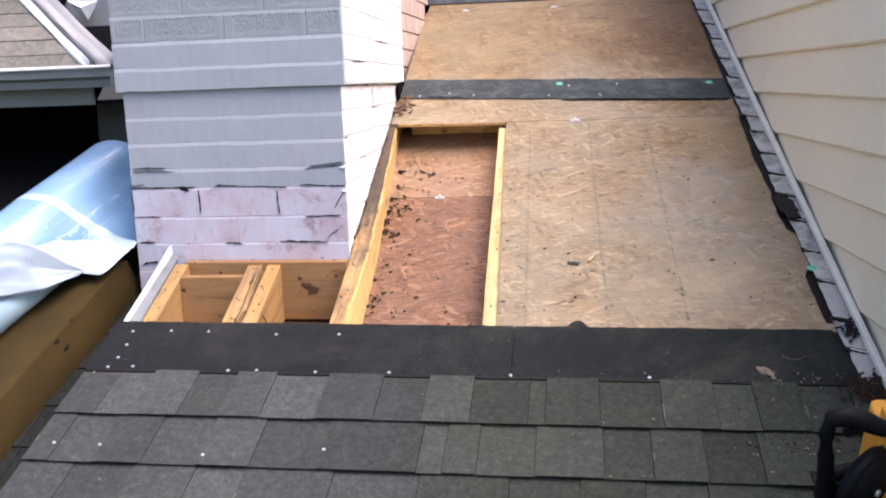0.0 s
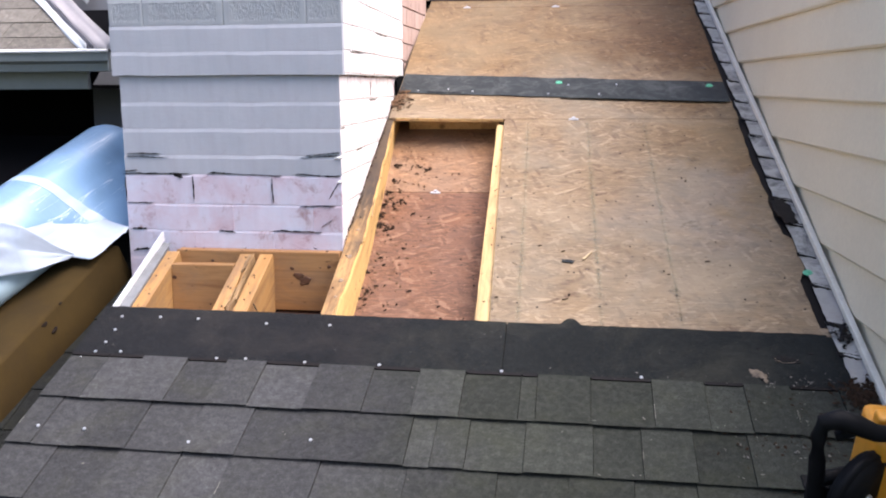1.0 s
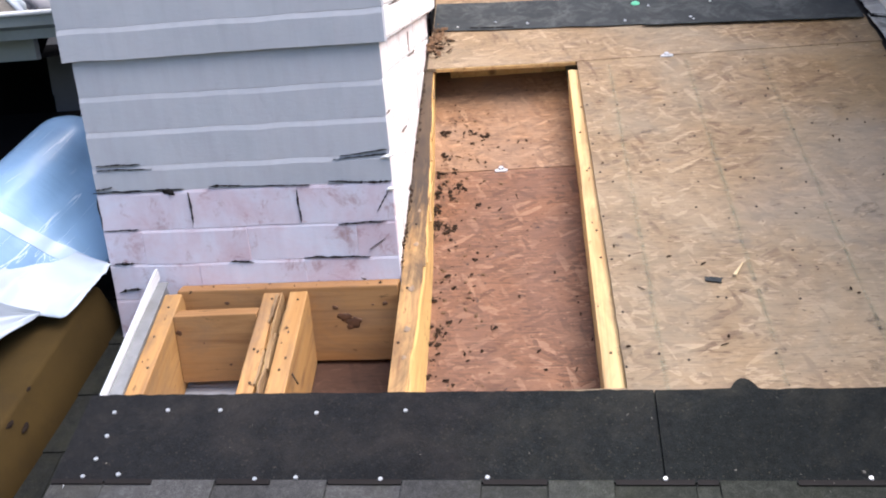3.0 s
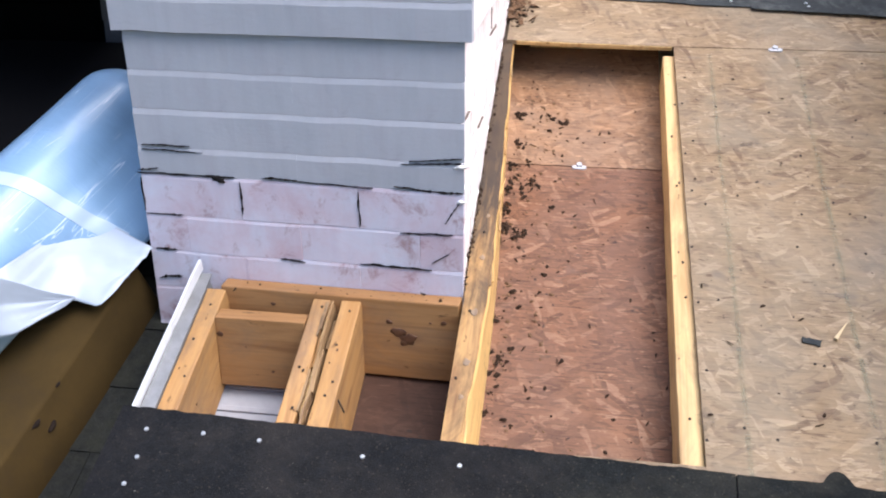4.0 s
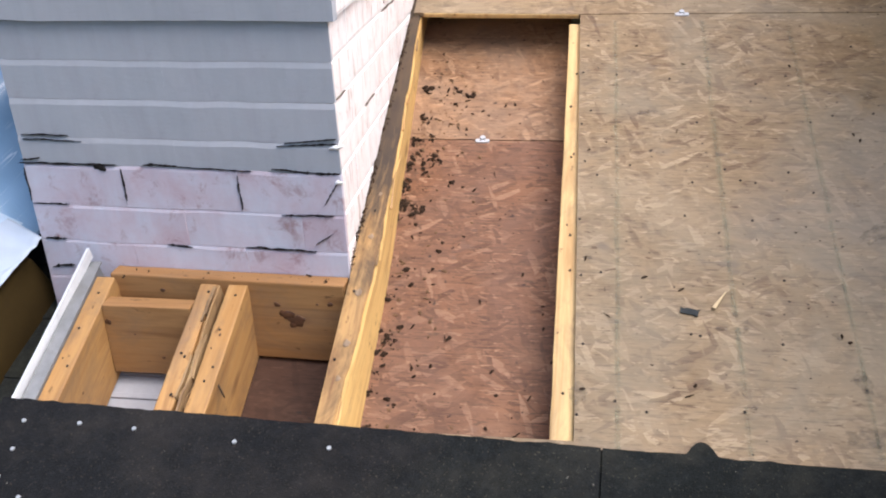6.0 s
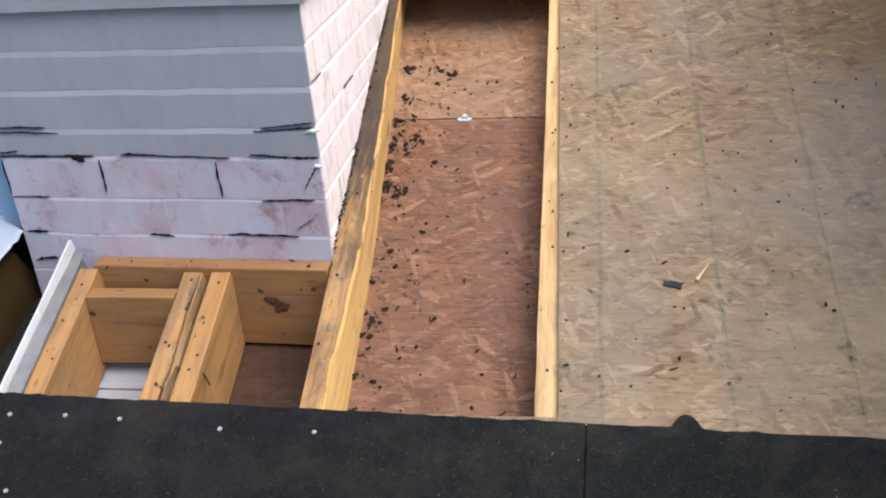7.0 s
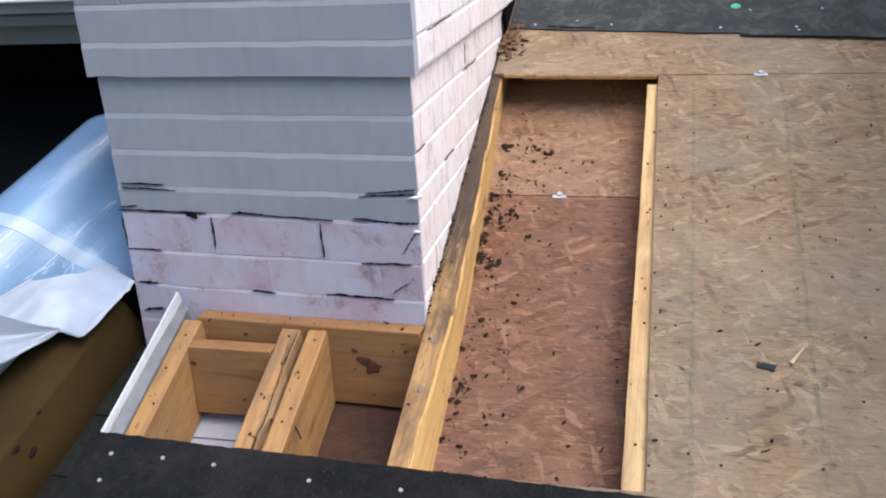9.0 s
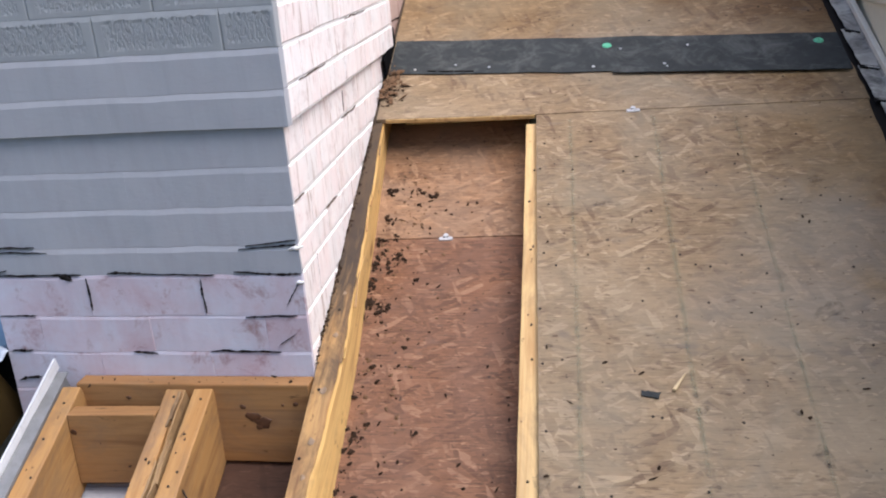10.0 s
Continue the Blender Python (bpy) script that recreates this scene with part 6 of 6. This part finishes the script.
# headlap of the top course, in two lengths with a joint
random.seed(9)
for u0, u1 in ((LU, 0.470), (0.473, 1.205)):
    bm = bmesh.new()
    n = 110
    top = []
    for i in range(n + 1):
        u = u0 + (u1 - u0) * i / n
        top.append((u, 0.024 * max(0.0, 1 - ((u - 0.623) / 0.024) ** 2) + 0.004 * noise.noise(Vector((u * 11, 2, 2))) + 0.0025 * noise.noise(Vector((u * 45, 2, 2)))))
    ring = [(u0, -0.192)] + [(u0, top[0][1])] + top[1:] + [(u1, -0.192)]
    a = [bm.verts.new((u, v, 0.0085)) for u, v in ring]
    b = [bm.verts.new((u, v, 0.0035)) for u, v in ring]
    bm.faces.new(a)
    bm.faces.new(b[::-1])
    for i in range(len(ring)):
        j = (i + 1) % len(ring)
        bm.faces.new((a[j], a[i], b[i], b[j]))
    bmesh.ops.recalc_face_normals(bm, faces=bm.faces)
    part("headlap", bm, SHINGLE_HEAD, field)
EXP = 0.148
GAPS0 = [(-0.548, -0.368), (-0.259, -0.164), (-0.069, 0.055), (0.184, 0.29), (0.393, 0.554), (0.669, 0.8), (0.912, 0.995), (1.091, 1.192)]
for k in range(17):
    vt = -0.190 if k == 0 else -0.350 - EXP * (k - 1)
    vb = -0.350 - EXP * k
    if k == 0:
        cuts, lowp = [], []
        for a, b in GAPS0:
            cuts += [a, b]
        cuts = cuts + [RU]
        segs = [(a, b, i % 2 == 0) for i, (a, b) in enumerate(zip(cuts, cuts[1:]))]
        for at in (-0.453, 0.518):
            segs = [q for g in segs for q in ([g] if not g[0] < at < g[1] else [(g[0], at, g[2]), (at, g[1], g[2])])]
    else:
        if k == 1:
            cuts = [LU, -0.49, -0.39, -0.283, -0.163, -0.048, 0.093, 0.30, 0.352, 0.421, 0.537, 0.674, 0.77, 0.873, 0.98, 1.1, RU]
        if k == 2:
            cuts = [LU, -0.429, -0.293, -0.16, -0.054, 0.133, 0.31, 0.489, 0.627, 0.751, 0.868, 1.0, 1.12, RU]
        if k in (1, 2):
            segs = [(p, q, j % 2 == 1) for j, (p, q) in enumerate(zip(cuts, cuts[1:]))]
        u, flag = LU + random.uniform(-0.004, 0.004), random.random() < 0.5
        segs = segs if k < 3 else []
        while k > 2 and u < RU - 0.05:
            wd = random.choice((0.09, 0.11, 0.13, 0.145, 0.16))
            segs.append((u, min(u + wd, RU), flag))
            u += wd
            flag = not flag if random.random() < 0.8 else flag
    for a, b, gap in segs:
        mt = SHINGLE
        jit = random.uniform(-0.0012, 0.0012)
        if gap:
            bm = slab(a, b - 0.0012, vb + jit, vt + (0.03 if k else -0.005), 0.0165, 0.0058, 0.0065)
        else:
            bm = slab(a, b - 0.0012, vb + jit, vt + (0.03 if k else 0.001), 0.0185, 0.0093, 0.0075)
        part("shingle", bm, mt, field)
        # black strip in each recess stands for the shadow below the headlap edge
        if gap and k == 0:
            part("sealant_strip", boxed(a + 0.002, b - 0.002, vt - 0.007, vt + 0.0025, 0.0026, 0.0091), TAR, field, "black line standing for the headlap edge's shadow")
        if (a > 0.55 and random.random() < 0.6) or random.random() < 0.03:
            ln = random.uniform(0.03, 0.10)
            v = vb + random.uniform(0.01, 0.135 - ln)
            bm = boxed(-0.0008, 0.0008, 0.0, ln, 0.0, 0.0006)
            for q in bm.verts:
                q.co.z += (0.0190 if not gap else 0.0170) - 0.0115 * (v + q.co.y - vb) / 0.1755
            part("scuff", bm, SCUFF, field, "", pose(a + 0.001, v, 0))
# torn spots on the headlap
def blot(name, u, v, a, c, material, label, turn=0.0, seed=0, high=0.0012):
    bm = bmesh.new()
    bmesh.ops.create_icosphere(bm, subdivisions=4, radius=1, matrix=Matrix.Diagonal((a, c, high, 1)))
    for q in bm.verts:
        d = Vector((q.co.x, q.co.y, 0))
        q.co += d * (0.8 * noise.noise(Vector((q.co.x * 90 + seed, q.co.y * 90, 0))) + 0.5 * noise.noise(Vector((q.co.x * 260, q.co.y * 260 + seed, 3))))
        q.co.z += 0.0012 * noise.noise(Vector((q.co.x * 300, q.co.y * 300, seed))) * (q.co.z > 0)
    return part(name, bm, material, field, label, pose(u, v, 0.0088, 0, 0, turn))


blot("torn_patch", 1.028, -0.150, 0.017, 0.012, MAT_TORN, "tan torn patch", 20, 3)
blot("torn_patch", 1.040, -0.166, 0.008, 0.016, MAT_TORN, "tan torn patch", 10, 5)
blot("torn_hole", 1.036, -0.172, 0.005, 0.005, TAR, "", 0, 2, 0.0022)
blot("torn_hole", 1.10, -0.098, 0.024, 0.0125, TAR, "dark torn hole", 0, 7)
rim = [(1.10 + 0.024 * math.cos(x * 0.33), -0.098 + 0.0125 * math.sin(x * 0.33) + 0.001 * math.sin(x * 2.3), 0.0094 + 0.0008 * math.sin(x * 1.7)) for x in range(9, 20)]
part("torn_rim", tube(bmesh.new(), rim, 0.0008, 6), MAT_TORN, field, "curled pale rim")
blot("torn_hole", 1.155, -0.075, 0.006, 0.004, TAR, "", 0, 11)
blot("torn_hole", 1.045, -0.062, 0.004, 0.003, TAR, "", 0, 12)
